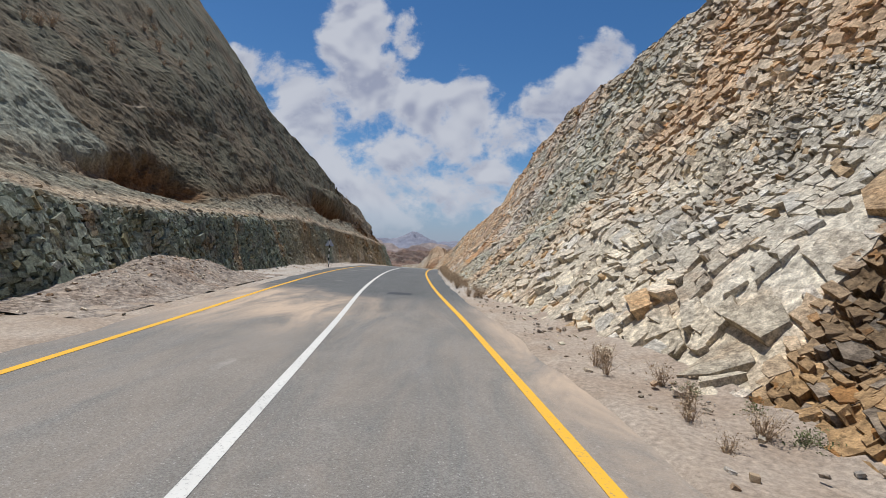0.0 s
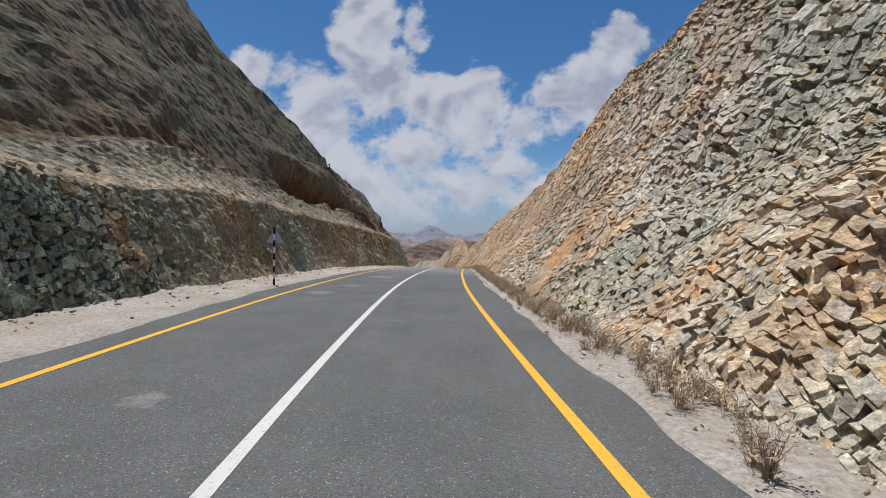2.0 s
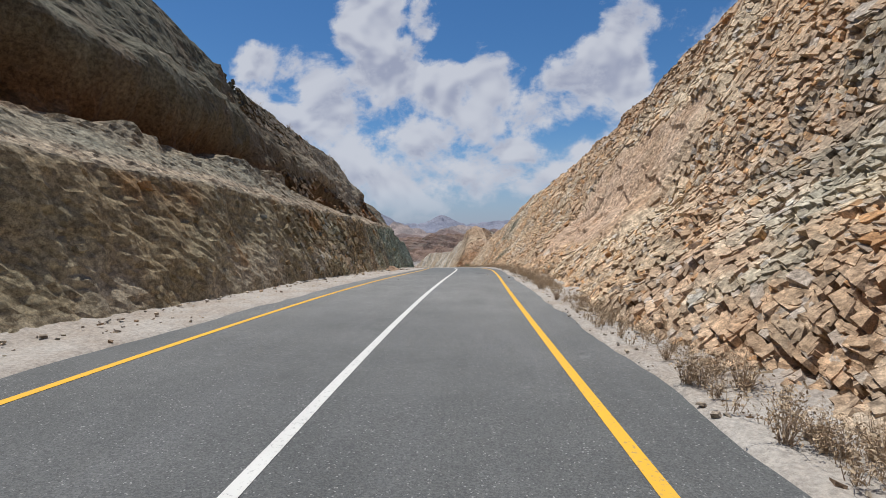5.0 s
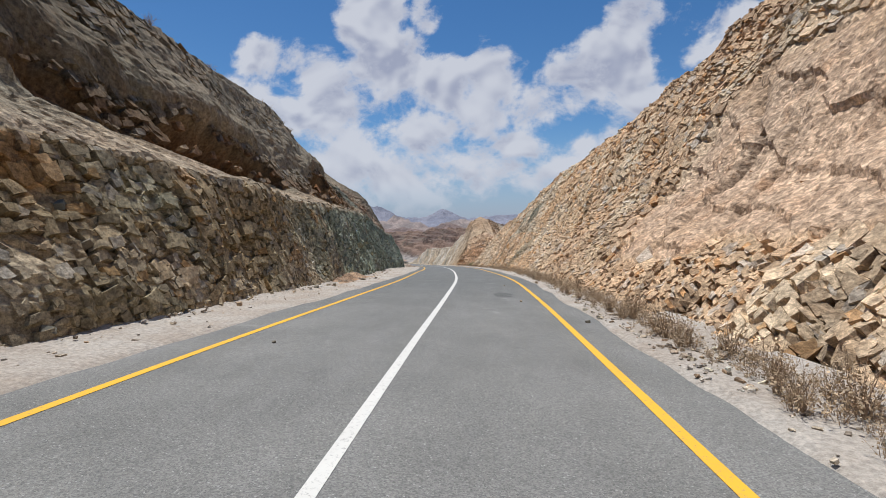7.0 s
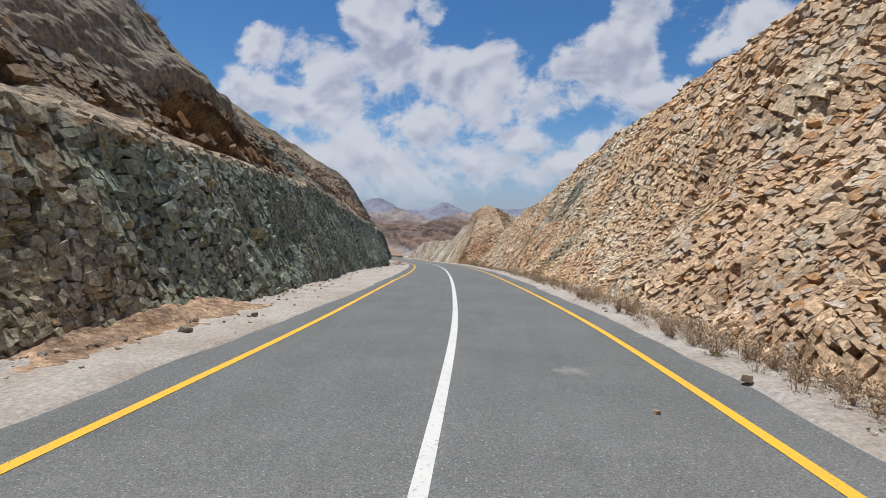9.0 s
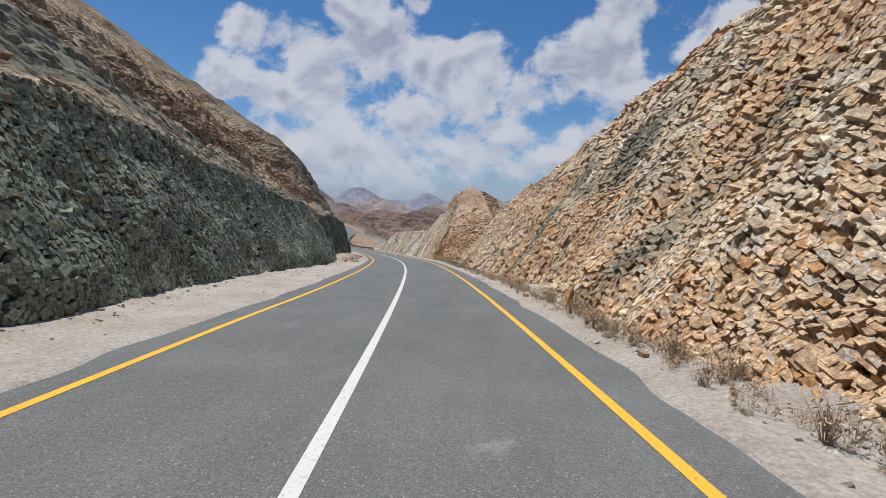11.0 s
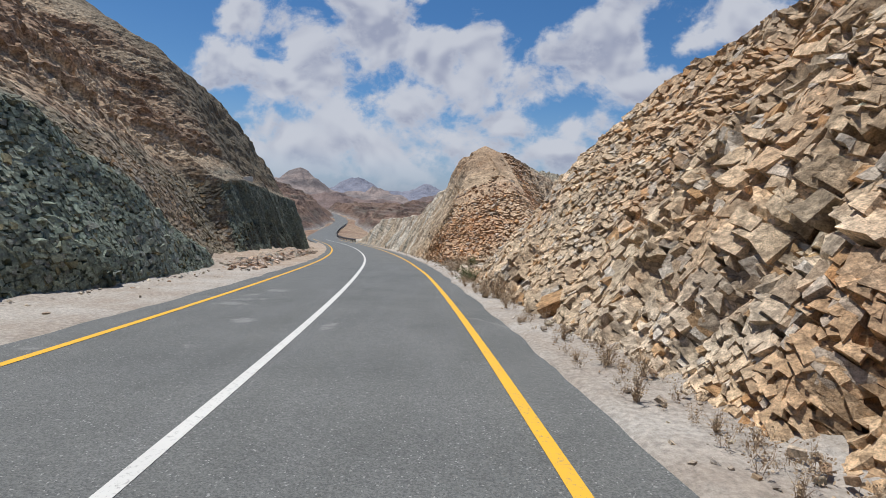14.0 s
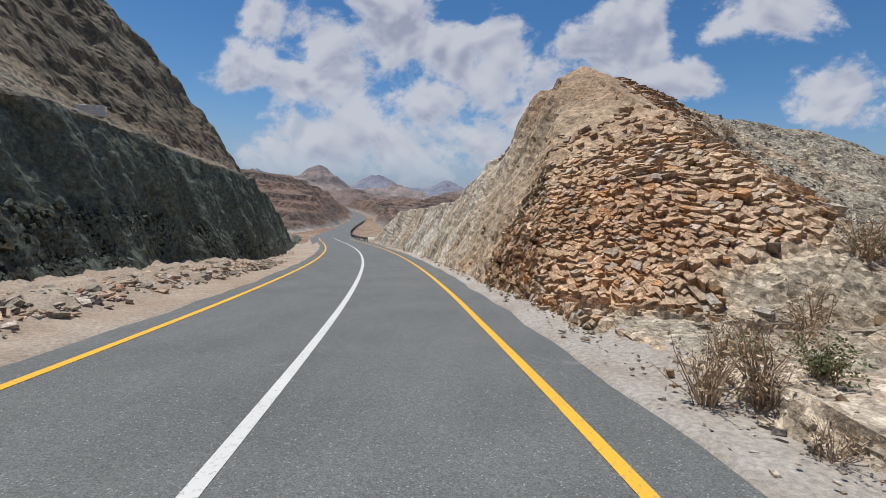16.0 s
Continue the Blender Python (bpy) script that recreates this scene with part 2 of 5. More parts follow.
def asphalt_material():
    m, n, b = material("worn_asphalt")
    p = spot(n)
    sep = n.add("ShaderNodeSeparateXYZ")
    n.link(p, sep.inputs[0])
    along = n.add("ShaderNodeMapping")
    along.inputs["Scale"].default_value = (1.0, 0.12, 1.0)
    n.link(p, along.inputs[0])
    grit = n.add("ShaderNodeTexVoronoi", feature="F1")
    grit.inputs["Scale"].default_value = 75.0
    n.link(p, grit.inputs["Vector"])
    speck = n.noise(p, 70.0, 3.0, 0.75)
    cloud = n.noise(p, 0.6, 5.0, 0.6)
    streak = n.noise(along.outputs[0], 1.6, 5.0, 0.6)
    c = n.mix(n.ramp(cloud, 0.3, 0.7), (0.150, 0.151, 0.143), (0.196, 0.196, 0.185))
    c = n.mix(n.ramp(streak, 0.45, 0.75, 0.0, 0.4), c, (0.228, 0.227, 0.222))
    # stretches laid at different times
    laid = n.mix(n.ramp(sep.outputs[1], 11.0, 20.0), (0.98, 0.975, 0.96), (0.67, 0.675, 0.68))
    laid = n.mix(n.ramp(sep.outputs[1], 50.0, 62.0), laid, (1.10, 1.08, 1.05))
    laid = n.mix(n.ramp(sep.outputs[1], 74.0, 86.0), laid, (0.82, 0.83, 0.82))
    c = n.mix(1.0, c, laid, "MULTIPLY")
    one = n.add("ShaderNodeSeparateColor")
    n.link(grit.outputs["Color"], one.inputs[0])
    c = n.mix(1.0, c, n.mix(one.outputs[0], (0.70, 0.70, 0.71), (1.32, 1.32, 1.30)), "MULTIPLY")
    c = n.mix(n.ramp(one.outputs[1], 0.972, 0.99, 0.0, 0.6), c, (0.46, 0.45, 0.42))
    c = n.mix(n.ramp(speck, 0.44, 0.32, 0.0, 0.7), c, (0.05, 0.05, 0.05))
    dusty_way = n.add("ShaderNodeMapping")
    dusty_way.inputs["Rotation"].default_value, dusty_way.inputs["Scale"].default_value = (0, 0, 0.35), (1.6, 0.35, 1.0)
    n.link(p, dusty_way.inputs[0])
    # sand tracked over the near end: a fan across the far lane, a drift along the verge, wheel marks between
    swirl = n.noise(dusty_way.outputs[0], 0.55, 8.0, 0.68, 0.8)
    wave = n.math("MULTIPLY_ADD", n.noise(p, 0.35, 4.0, 0.6), 9.0, -4.5)
    fan = n.math("MULTIPLY", n.ramp(n.math("ADD", n.math("ADD", sep.outputs[1], n.math("MULTIPLY", sep.outputs[0], 0.75)), wave), 16.5, 13.5), n.math("MULTIPLY", n.ramp(sep.outputs[1], 7.5, 12.5), n.ramp(sep.outputs[0], 1.2, -1.6)))
    drift = n.math("MULTIPLY", n.ramp(n.math("ADD", sep.outputs[0], n.math("MULTIPLY", wave, 0.12)), 2.3, 3.3), n.ramp(sep.outputs[1], 20.0, 15.0))
    film_ = n.math("MULTIPLY", n.ramp(sep.outputs[1], 18.5, 15.0), 0.26)
    dusty = n.math("MULTIPLY", n.math("MAXIMUM", n.math("MAXIMUM", fan, drift), film_), n.ramp(swirl, 0.36, 0.60, 0.18, 1.0))
    spots = n.ramp(n.noise(p, 0.45, 7.0, 0.68, 1.0), 0.64, 0.72, 0.0, 0.5)
    dust = spots
    ragged = n.noise(p, 5.0, 6.0, 0.7)
    for x0, y0, a, q in MUD:
        du, dv = n.math("MULTIPLY_ADD", sep.outputs[0], 1 / q, -x0 / q), n.math("MULTIPLY_ADD", sep.outputs[1], 1 / a, -y0 / a)
        r2 = n.math("ADD", n.math("MULTIPLY", du, du), n.math("MULTIPLY", dv, dv))
        dust = n.math("MAXIMUM", dust, n.ramp(n.math("ADD", r2, n.math("MULTIPLY_ADD", ragged, 5.0, -2.5)), 1.0, 0.1, 0.0, 0.36))
    du, dv = n.math("MULTIPLY_ADD", sep.outputs[0], 1 / 0.36, 0.65 / 0.36), n.math("MULTIPLY_ADD", sep.outputs[1], 1 / 0.85, -80.8 / 0.85)
    wet = n.math("ADD", n.math("ADD", n.math("MULTIPLY", du, du), n.math("MULTIPLY", dv, dv)), n.math("MULTIPLY_ADD", n.noise(p, 2.2, 6.0, 0.65), 5.0, -2.5))
    c = n.mix(n.ramp(wet, 1.25, 0.9, 0.0, 1.0), c, n.mix(1.0, c, (0.66, 0.66, 0.67), "MULTIPLY"))
    c = n.mix(dust, c, (0.36, 0.35, 0.325))
    c = n.mix(dusty, c, (0.50, 0.385, 0.28))
    n.link(c, b.inputs["Base Color"])
    b.inputs["Roughness"].default_value = 0.8
    bumped(n, b, n.math("ADD", speck, grit.outputs["Distance"]), 0.5, 0.012)
    return m


def paint_material(name, colour):
    m, n, b = material(name)
    p = spot(n)
    wear = n.ramp(n.noise(p, 22.0, 7.0, 0.75), 0.55, 0.66, 0.0, 0.75)
    dirt = n.noise(p, 1.3, 5.0, 0.65)
    c = n.mix(n.ramp(dirt, 0.35, 0.75, 0.0, 0.35), colour, tuple(v * 0.62 + 0.05 for v in colour))
    n.link(n.mix(wear, c, (0.2, 0.19, 0.175)), b.inputs["Base Color"])
    b.inputs["Roughness"].default_value = 0.7
    return m


def plain(name, colour, rough=0.8, metal=0.0, vary=0.25, scale=6.0):
    m, n, b = material(name)
    f = n.noise(spot(n), scale, 5.0, 0.65)
    n.link(n.mix(n.ramp(f, 0.3, 0.7), tuple(v * (1 - vary) for v in colour), tuple(min(1, v * (1 + vary)) for v in colour)), b.inputs["Base Color"])
    b.inputs["Roughness"].default_value, b.inputs["Metallic"].default_value = rough, metal
    return m


def varied(name, a, c):
    """A colour that differs from piece to piece."""
    m, n, b = material(name)
    r = n.add("ShaderNodeObjectInfo").outputs["Random"]
    f = n.noise(spot(n), 7.0, 5.0, 0.7)
    col = n.mix(r, a, c)
    n.link(n.mix(1.0, col, n.mix(n.ramp(f, 0.3, 0.7), (0.66, 0.64, 0.62), (1.3, 1.28, 1.24)), "MULTIPLY"), b.inputs["Base Color"])
    b.inputs["Roughness"].default_value = 0.92
    bumped(n, b, n.noise(spot(n), 16.0, 5.0, 0.7), 0.3, 0.03)
    return m


GRAVEL, ASPHALT = gravel_material(), asphalt_material()
WHITE, YELLOW = paint_material("white_road_paint", (0.65, 0.635, 0.58)), paint_material("yellow_road_paint", (0.80, 0.44, 0.035))
PATCH = plain("fresh_asphalt", (0.055, 0.058, 0.062), 0.75, 0, 0.25, 60)
PALE_STONE = varied("pale_stone", (0.44, 0.345, 0.23), (0.34, 0.24, 0.15))
DARK_STONE = varied("dark_stone", (0.16, 0.165, 0.14), (0.24, 0.19, 0.13))
TWIG, DRYLEAF, GREENLEAF = plain("dry_twig", (0.36, 0.265, 0.18), 0.9), plain("dry_leaf", (0.47, 0.355, 0.23), 0.9, 0, 0.45, 3), plain("green_leaf", (0.16, 0.18, 0.08), 0.8, 0, 0.4, 3)
BLACK, SIGNWHITE, STEEL = plain("black_paint", (0.02, 0.02, 0.02), 0.6), plain("white_paint", (0.75, 0.75, 0.73), 0.6, 0, 0.1), plain("bare_sign_metal", (0.55, 0.58, 0.66), 0.45, 0.6, 0.15, 4)
RAIL = plain("weathered_rail", (0.10, 0.09, 0.085), 0.6, 0.4)

# ---- the plan: road axis x, road height z and crossfall, by y ----


def smooth(y, keys, level=True):
    """A smooth curve through (y, value) keys."""
    ky, kv = np.array(keys, float).T
    y = np.clip(np.asarray(y, float), ky[0], ky[-1])
    g, m = np.gradient(kv, ky), np.diff(kv) / np.diff(ky)
    if level:       # no swing past the keys
        least = np.where(m[1:] * m[:-1] > 0, np.minimum(np.abs(m[1:]), np.abs(m[:-1])), 0)
        g[1:-1] = np.clip(g[1:-1], -3 * least, 3 * least)
    i = np.clip(np.searchsorted(ky, y) - 1, 0, len(ky) - 2)
    w = ky[i + 1] - ky[i]
    t = (y - ky[i]) / w
    return (2 * t**3 - 3 * t**2 + 1) * kv[i] + (t**3 - 2 * t**2 + t) * w * g[i] + (3 * t**2 - 2 * t**3) * kv[i + 1] + (t**3 - t**2) * w * g[i + 1]


AXIS = [(-40, 1.5), (-10, 0.6), (0, 0.1), (10, -0.74), (20, -1.74), (30, -2.47), (40, -2.96), (50, -3.12), (60, -3.10), (70, -2.96), (80, -2.80), (90, -2.80), (100, -3.25), (110, -3.9),
        (120, -4.72), (130, -5.73), (140, -7.04), (150, -8.66), (160, -10.7), (170, -13.1), (181, -16.2), (198, -22), (215, -28.4), (245, -38.6), (300, -54), (358, -67), (410, -76.5), (456, -87), (515, -106), (600, -142), (660, -170)]
RISE = [(-40, 0.55), (-10, 0.17), (0, 0.01), (10, -0.14), (20, -0.30), (30, -0.49), (40, -0.74), (50, -1.06), (60, -1.48), (70, -1.99), (80, -2.59), (90, -3.28), (100, -4.05), (110, -4.89),
        (120, -5.77), (130, -6.67), (140, -7.56), (170, -10.3), (205, -13.2), (240, -16.2), (300, -20.2), (340, -22.0), (400, -23.5), (500, -24), (660, -24)]
FALL = [(-40, 0), (15, 0), (35, -0.021), (65, -0.021), (85, 0), (105, 0.006), (120, 0.016), (160, 0.016), (190, 0), (660, 0)]


def axis(y):
    return smooth(y, AXIS, False)


def rise(y):
    return smooth(y, RISE, False)


def fall(y):
    return smooth(y, FALL)


def wide(y):
    """Stretch across the axis where the road runs askew."""
    return np.sqrt(1 + ((axis(y + 0.5) - axis(y - 0.5))) ** 2)


def place(y, o, h):
    return np.stack([axis(y) + o * wide(y), y + 0 * o, rise(y) + np.clip(o, -7, 7) * fall(y) + h], -1)


# ---- noise in numpy ----


def hashed(i, j, k):
    a = (np.asarray(i, np.int64) * 374761393 + np.asarray(j, np.int64) * 668265263 + k * 1442695041) & 0xFFFFFFFF
    a = ((a ^ (a >> 13)) * 1274126177) & 0xFFFFFFFF
    a = ((a ^ (a >> 16)) * 2246822519) & 0xFFFFFFFF
    return ((a ^ (a >> 15)) & 0xFFFFFF) / float(0x1000000)


def value(x, y, k):
    i, j = np.floor(x).astype(np.int64), np.floor(y).astype(np.int64)
    u, v = x - i, y - j
    u, v = u * u * (3 - 2 * u), v * v * (3 - 2 * v)
    return (hashed(i, j, k) * (1 - u) + hashed(i + 1, j, k) * u) * (1 - v) + (hashed(i, j + 1, k) * (1 - u) + hashed(i + 1, j + 1, k) * u) * v


def fbm(x, y, k, octaves=4, gain=0.5):
    s, a, q = 0, 1.0, 0
    for n in range(octaves):
        s, q = s + a * value(x * 2**n + 17.3 * n, y * 2**n - 9.1 * n, k + n), q + a
        a *= gain
    return s / q * 2 - 1


def blocks(x, y, k, lean=0.3):
    """Broken blocks: each cell is a plane of its own height and tilt. Gives the height, a random number of the cell and the nearness to its edge."""
    i, j = np.floor(x).astype(np.int64), np.floor(y).astype(np.int64)
    best, second = np.full(x.shape, 9.0), np.full(x.shape, 9.0)
    h, r = np.zeros(x.shape), np.zeros(x.shape)
    for a in (-1, 0, 1):
        for b in (-1, 0, 1):
            ci, cj = i + a, j + b
            dx, dy = x - ci - 0.1 - 0.8 * hashed(ci, cj, k), y - cj - 0.1 - 0.8 * hashed(ci, cj, k + 1)
            d = np.abs(dx) * 0.7 + np.sqrt(dx * dx + dy * dy) * 0.6 + np.abs(dy) * 0.3
            near = d < best
            second = np.where(near, best, np.minimum(second, d))
            tilt = hashed(ci, cj, k + 2) - 0.5 + (hashed(ci, cj, k + 3) - 0.5) * 1.3 * dx + ((hashed(ci, cj, k + 4) - 0.5) * 1.1 + lean * 2) * dy
            h, r = np.where(near, tilt, h), np.where(near, hashed(ci, cj, k + 5), r)
            best = np.where(near, d, best)
    return h, r, second - best


def sheet(name, pts, cols, mat, label, category="", smoothed=False):
    """A grid of points (rows, columns, 3) as one mesh with the colour of its beds."""
    a, b = pts.shape[:2]
    me = bpy.data.meshes.new(name)
    idx = np.arange(a * b).reshape(a, b)
    quads = np.stack([idx[:-1, :-1], idx[:-1, 1:], idx[1:, 1:], idx[1:, :-1]], -1).reshape(-1, 4)
    me.vertices.add(a * b)
    me.vertices.foreach_set("co", pts.astype(np.float32).ravel())
    me.loops.add(quads.size)
    me.loops.foreach_set("vertex_index", quads.astype(np.int32).ravel())
    me.polygons.add(len(quads))
    me.polygons.foreach_set("loop_start", np.arange(0, quads.size, 4, dtype=np.int32))
    me.polygons.foreach_set("use_smooth", np.full(len(quads), smoothed))
    me.update(calc_edges=True)
    if cols is not None:
        at = me.attributes.new("bed", "FLOAT_COLOR", "POINT")
        at.data.foreach_set("color", np.concatenate([cols, np.full((a, b, 1), 0.45 if mat is FARROCK else 1.0)], -1)[..., :4].astype(np.float32).ravel())
    me.materials.append(mat)
    return tagged(new(name, me), label, category or name.replace("_", " "), kind="structure")


def blend(f, a, b):
    f = np.clip(f, 0, 1)[..., None]
    return a * (1 - f) + np.asarray(b) * f


def step(x, lo, hi):
    t = np.clip((x - lo) / (hi - lo), 0, 1)
    return t * t * (3 - 2 * t)


# ---- road, markings, verges ----
ROAD_Y = np.concatenate([np.arange(-38, 260, 0.5), np.arange(260, 650, 2.0)])


def strip(name, o1, o2, lift, mat, label, ys=ROAD_Y, wobble=0.0, end=650):
    o1, o2, ys = np.broadcast_to(o1, ys.shape)[ys < end], np.broadcast_to(o2, ys.shape)[ys < end], ys[ys < end]
    e = wobble * fbm(ys * 0.5, ys * 0 + o1[0], 5, 4)
    n = max(2, int(abs(o2[0] - o1[0]) / 1.2) + 1)
    cols = [place(ys, o1 - e + (o2 + e - o1 + e) * i / (n - 1), lift + 0 * ys) for i in range(n)]
    return sheet(name, np.stack(cols, 1), None, mat, label, smoothed=True)


strip("road", -4.6, 4.55, 0.0, ASPHALT, "worn grey asphalt two-lane road through a rock cutting", wobble=0.10)
strip("centre_line", -0.075, 0.075, 0.006, WHITE, "solid white centre line painted on the asphalt", end=236)
LEFT_EDGE = smooth(ROAD_Y, [(-40, 3.45), (8, 3.5), (20, 3.55), (35, 3.53), (60, 3.5), (72, 3.38), (84, 3.3), (105, 3.3), (113, 3.17), (130, 3.13), (140, 3.08), (150, 3.05), (660, 3.1)])
RIGHT_EDGE = smooth(ROAD_Y, [(-40, 3.3), (60, 3.25), (90, 3.3), (105, 3.22), (140, 3.22), (150, 3.1), (660, 3.2)])
strip("edge_line_left", -LEFT_EDGE - 0.075, -LEFT_EDGE + 0.075, 0.006, YELLOW, "solid yellow edge line painted on the asphalt", end=236)
strip("edge_line_right", RIGHT_EDGE - 0.075, RIGHT_EDGE + 0.075, 0.006, YELLOW, "solid yellow edge line painted on the asphalt", end=236)

TOE_R = [(-40, 5.5), (0, 5.5), (9, 5.4), (17, 5.1), (24, 5.1), (34, 5.4), (60, 5.3), (75, 5.4), (84, 5.1), (100, 5.3), (113, 5.25), (125, 5.1), (132, 4.95), (140, 4.9), (160, 4.7), (190, 4.6), (240, 5.0)]
TOE_L = [(-40, 7.4), (0, 7.6), (15, 7.4), (25, 6.9), (35, 6.4), (50, 6.1), (80, 6.1), (100, 6.3), (110, 6.9), (120, 7.1), (130, 6.6), (138, 6.2), (144, 6.5), (148, 6.7), (152, 6.6), (160, 6.1), (170, 5.6), (185, 6.0), (240, 7)]

EDGE_R = [(-40, 4.1), (20, 4.12), (34, 4.38), (60, 4.3), (73, 4.1), (84, 4.05), (140, 4.05), (240, 3.9)]     # where the asphalt ends
EDGE_L = [(-40, 4.2), (20, 4.3), (35, 4.45), (72, 4.2), (84, 4.1), (111, 3.85), (128, 3.95), (140, 3.8), (150, 3.65), (240, 3.8)]


def verge(name, side, label):
    ys = np.concatenate([np.arange(-38, 160, 0.22), np.arange(160, 232, 0.5)])
    toe = smooth(ys, TOE_R if side > 0 else TOE_L)
    f = np.linspace(0, 1, 30)
    edge = smooth(ys, EDGE_R if side > 0 else EDGE_L) - 0.03 + 0.16 * fbm(ys * 0.6, ys * 0, 41, 4)
    o = edge[:, None] + (toe + 0.7 - edge)[:, None] * f[None]
    Y = np.repeat(ys[:, None], 30, 1)
    h = 0.012 + 0.05 * step(f, 0, 0.12)[None] + 0.16 * step(f, 0.55, 1.0)[None] + 0.045 * fbm(Y * 1.4, o * 1.4, 7, 4) * step(f, 0.02, 0.3)[None]
    h += 0.05 * np.maximum(blocks(Y * 3.1, o * 3.1, 61 + side)[0], 0) * step(f, 0.25, 0.8)[None]
    if side < 0:      # fallen rubble by the second wall
        h += 0.36 * step(Y, 139, 142) * step(Y, 166, 158) * step(o, 4.5, 5.8) * (1 + 0.6 * fbm(Y * 2, o * 2, 19))
    h -= step(Y, 186, 215) * f[None] * 1.2
    return sheet(name, place(Y, side * o, h - 0.03 * (f[None] < 0.01)), None, GRAVEL, label)


verge("verge_left", -1, "pale dusty gravel verge with scattered stones")
verge("verge_right", 1, "pale dusty gravel verge with scattered stones")

# ---- the rock cutting ----
CREAM, TAN, ORANGE = np.array((0.60, 0.50, 0.35)), np.array((0.52, 0.375, 0.235)), np.array((0.52, 0.27, 0.085))
GREEN, BROWN, SAND = np.array((0.38, 0.39, 0.31)), np.array((0.31, 0.20, 0.12)), np.array((0.55, 0.45, 0.32))
PALE = np.array((0.62, 0.575, 0.48))

R_MID = [(-40, 4.6), (40, 4.6), (70, 4.8), (85, 4.4), (100, 4.2), (112, 3.6), (125, 4.2), (240, 4.2)]        # height of the lower face
R_LOW = [(-40, 0.85), (20, 0.90), (45, 1.0), (85, 0.90), (100, 1.0), (115, 1.6), (125, 1.7), (140, 1.7), (150, 2.0), (240, 2.0)]   # its steepness
R_UP = [(-40, 1.7), (15, 1.7), (30, 1.9), (60, 1.9), (90, 1.6), (110, 1.45), (125, 1.25), (140, 1.25), (150, 2.0), (240, 2.0)]
R_TOP = [(-40, 12), (0, 14), (20, 15), (32, 15), (45, 15.4), (56, 16.3), (62, 16.9), (68, 16.4), (80, 15.9), (92, 15.5), (100, 13.3), (110, 11.2), (119, 10.0), (126, 8.3), (131, 7.2), (134.4, 6.5), (135.6, 5.4), (136.3, 3.9), (137, 2.2), (137.8, 1.1), (138.6, 0.6), (140, 0.45), (147, 0.45), (240, 0.45)]


def right_height(o, y):
    u = o - smooth(y, TOE_R)
    mid, low, up = smooth(y, R_MID), smooth(y, R_LOW), smooth(y, R_UP)
    cut = np.where(u < mid / low, u * low, mid + (u - mid / low) * up)
    near = smooth(y - 0.2 * np.clip(o - 6, 0, 10) * step(y, 126, 134), R_TOP) + np.clip(o - 16, 0, 60) * 0.10 * step(y, 138, 120) + np.clip(o - 9, 0, 60) * 0.06 * step(y, 130, 142)
    # the second hill, a ridge across the axis with a scree front
    ridge = 10.8 - np.abs(o - 11) * np.where(o > 11, 0.42, 0.50) + np.clip(o - 17, 0, 60) * 0.27 - np.clip(o - 23, 0, 60) * 0.20
    front = np.where(y < 164, ridge - (164 - y) * (0.58 + 0.008 * np.clip(o - 8, 0, 30)), np.maximum(ridge - (y - 164) * 0.35, 4.6 * step(y, 168, 176) * step(y, 215, 198)))
    hill = np.where(y > 144, front, -5)
    floor = 0.25 + np.clip(o - 6, 0, 80) * 0.085
    nat = np.maximum(np.maximum(near, hill), np.where(y > 139, floor, -9))
    nat = nat - np.clip(o - 45, 0, 200) * 0.5
    return np.minimum(cut, nat)


L_LOW = [(-40, 3.0), (12, 2.9), (22, 2.9), (30, 3.2), (36, 3.7), (60, 3.9), (76, 4.2), (90, 4.4), (98, 4.8), (110, 5.6), (120, 5.4), (130, 5.1), (138, 4.9), (146, 4.9), (152, 5.4), (158, 5.3), (164, 5.2), (171, 4.9), (175, 4.4), (178, 3.2), (181, 1.5), (188, 0.6), (240, 0.5)]
L_STEEP = [(-40, 3.0), (147.5, 3.0), (152.5, 3.2), (185, 3.2), (192, 1.0), (240, 0.6)]
L_SHELF = [(-40, 2.4), (20, 2.5), (30, 2.1), (40, 1.9), (60, 2.0), (70, 2.4), (78, 2.9), (90, 2.7), (98, 2.0), (108, 1.0), (114, 0.3), (150, 0.4), (155, 0.9), (240, 1.0)]
L_UP = [(-40, 1.3), (18, 1.35), (30, 1.75), (45, 1.9), (60, 1.9), (80, 2.0), (98, 1.7), (108, 1.0), (116, 0.84), (148, 0.82), (154, 1.7), (180, 1.8), (190, 0.8), (240, 0.6)]
L_TOP = [(-40, 9.5), (20, 10.5), (35, 14.0), (50, 16.4), (60, 16.7), (66, 15.2), (71, 13.0), (76, 12.1), (90, 12.1), (103, 11.8), (110, 11.2), (120, 11.6), (146, 11.9), (152, 13.0), (158, 13.4), (163, 13.0), (167, 11.0), (170, 7.6), (173, 5.6), (177, 4.4), (181, 2.4), (188, 0.9), (240, 0.8)]
L_BACK = [(-40, 0.8), (30, 1.1), (44, 1.4), (52, 1.45), (58, 0.9), (66, 0.5), (76, 0.30), (103, 0.25), (112, 0.66), (122, 0.72), (150, 0.70), (165, 0.3), (175, 0.1), (240, 0.05)]


SPILL = [(-40, 9), (130, 9), (132, 5.2), (135.5, 3.0), (139, 1.2), (141.5, 0.3), (145.5, 0.3), (146.5, 1.2), (147.5, 5.5), (148.5, 9), (240, 9)]    # height of the wall below the spilled slope


def shelf_slope(y):
    return 0.45 + 0.45 * step(y, 28, 38) * step(y, 78, 70)


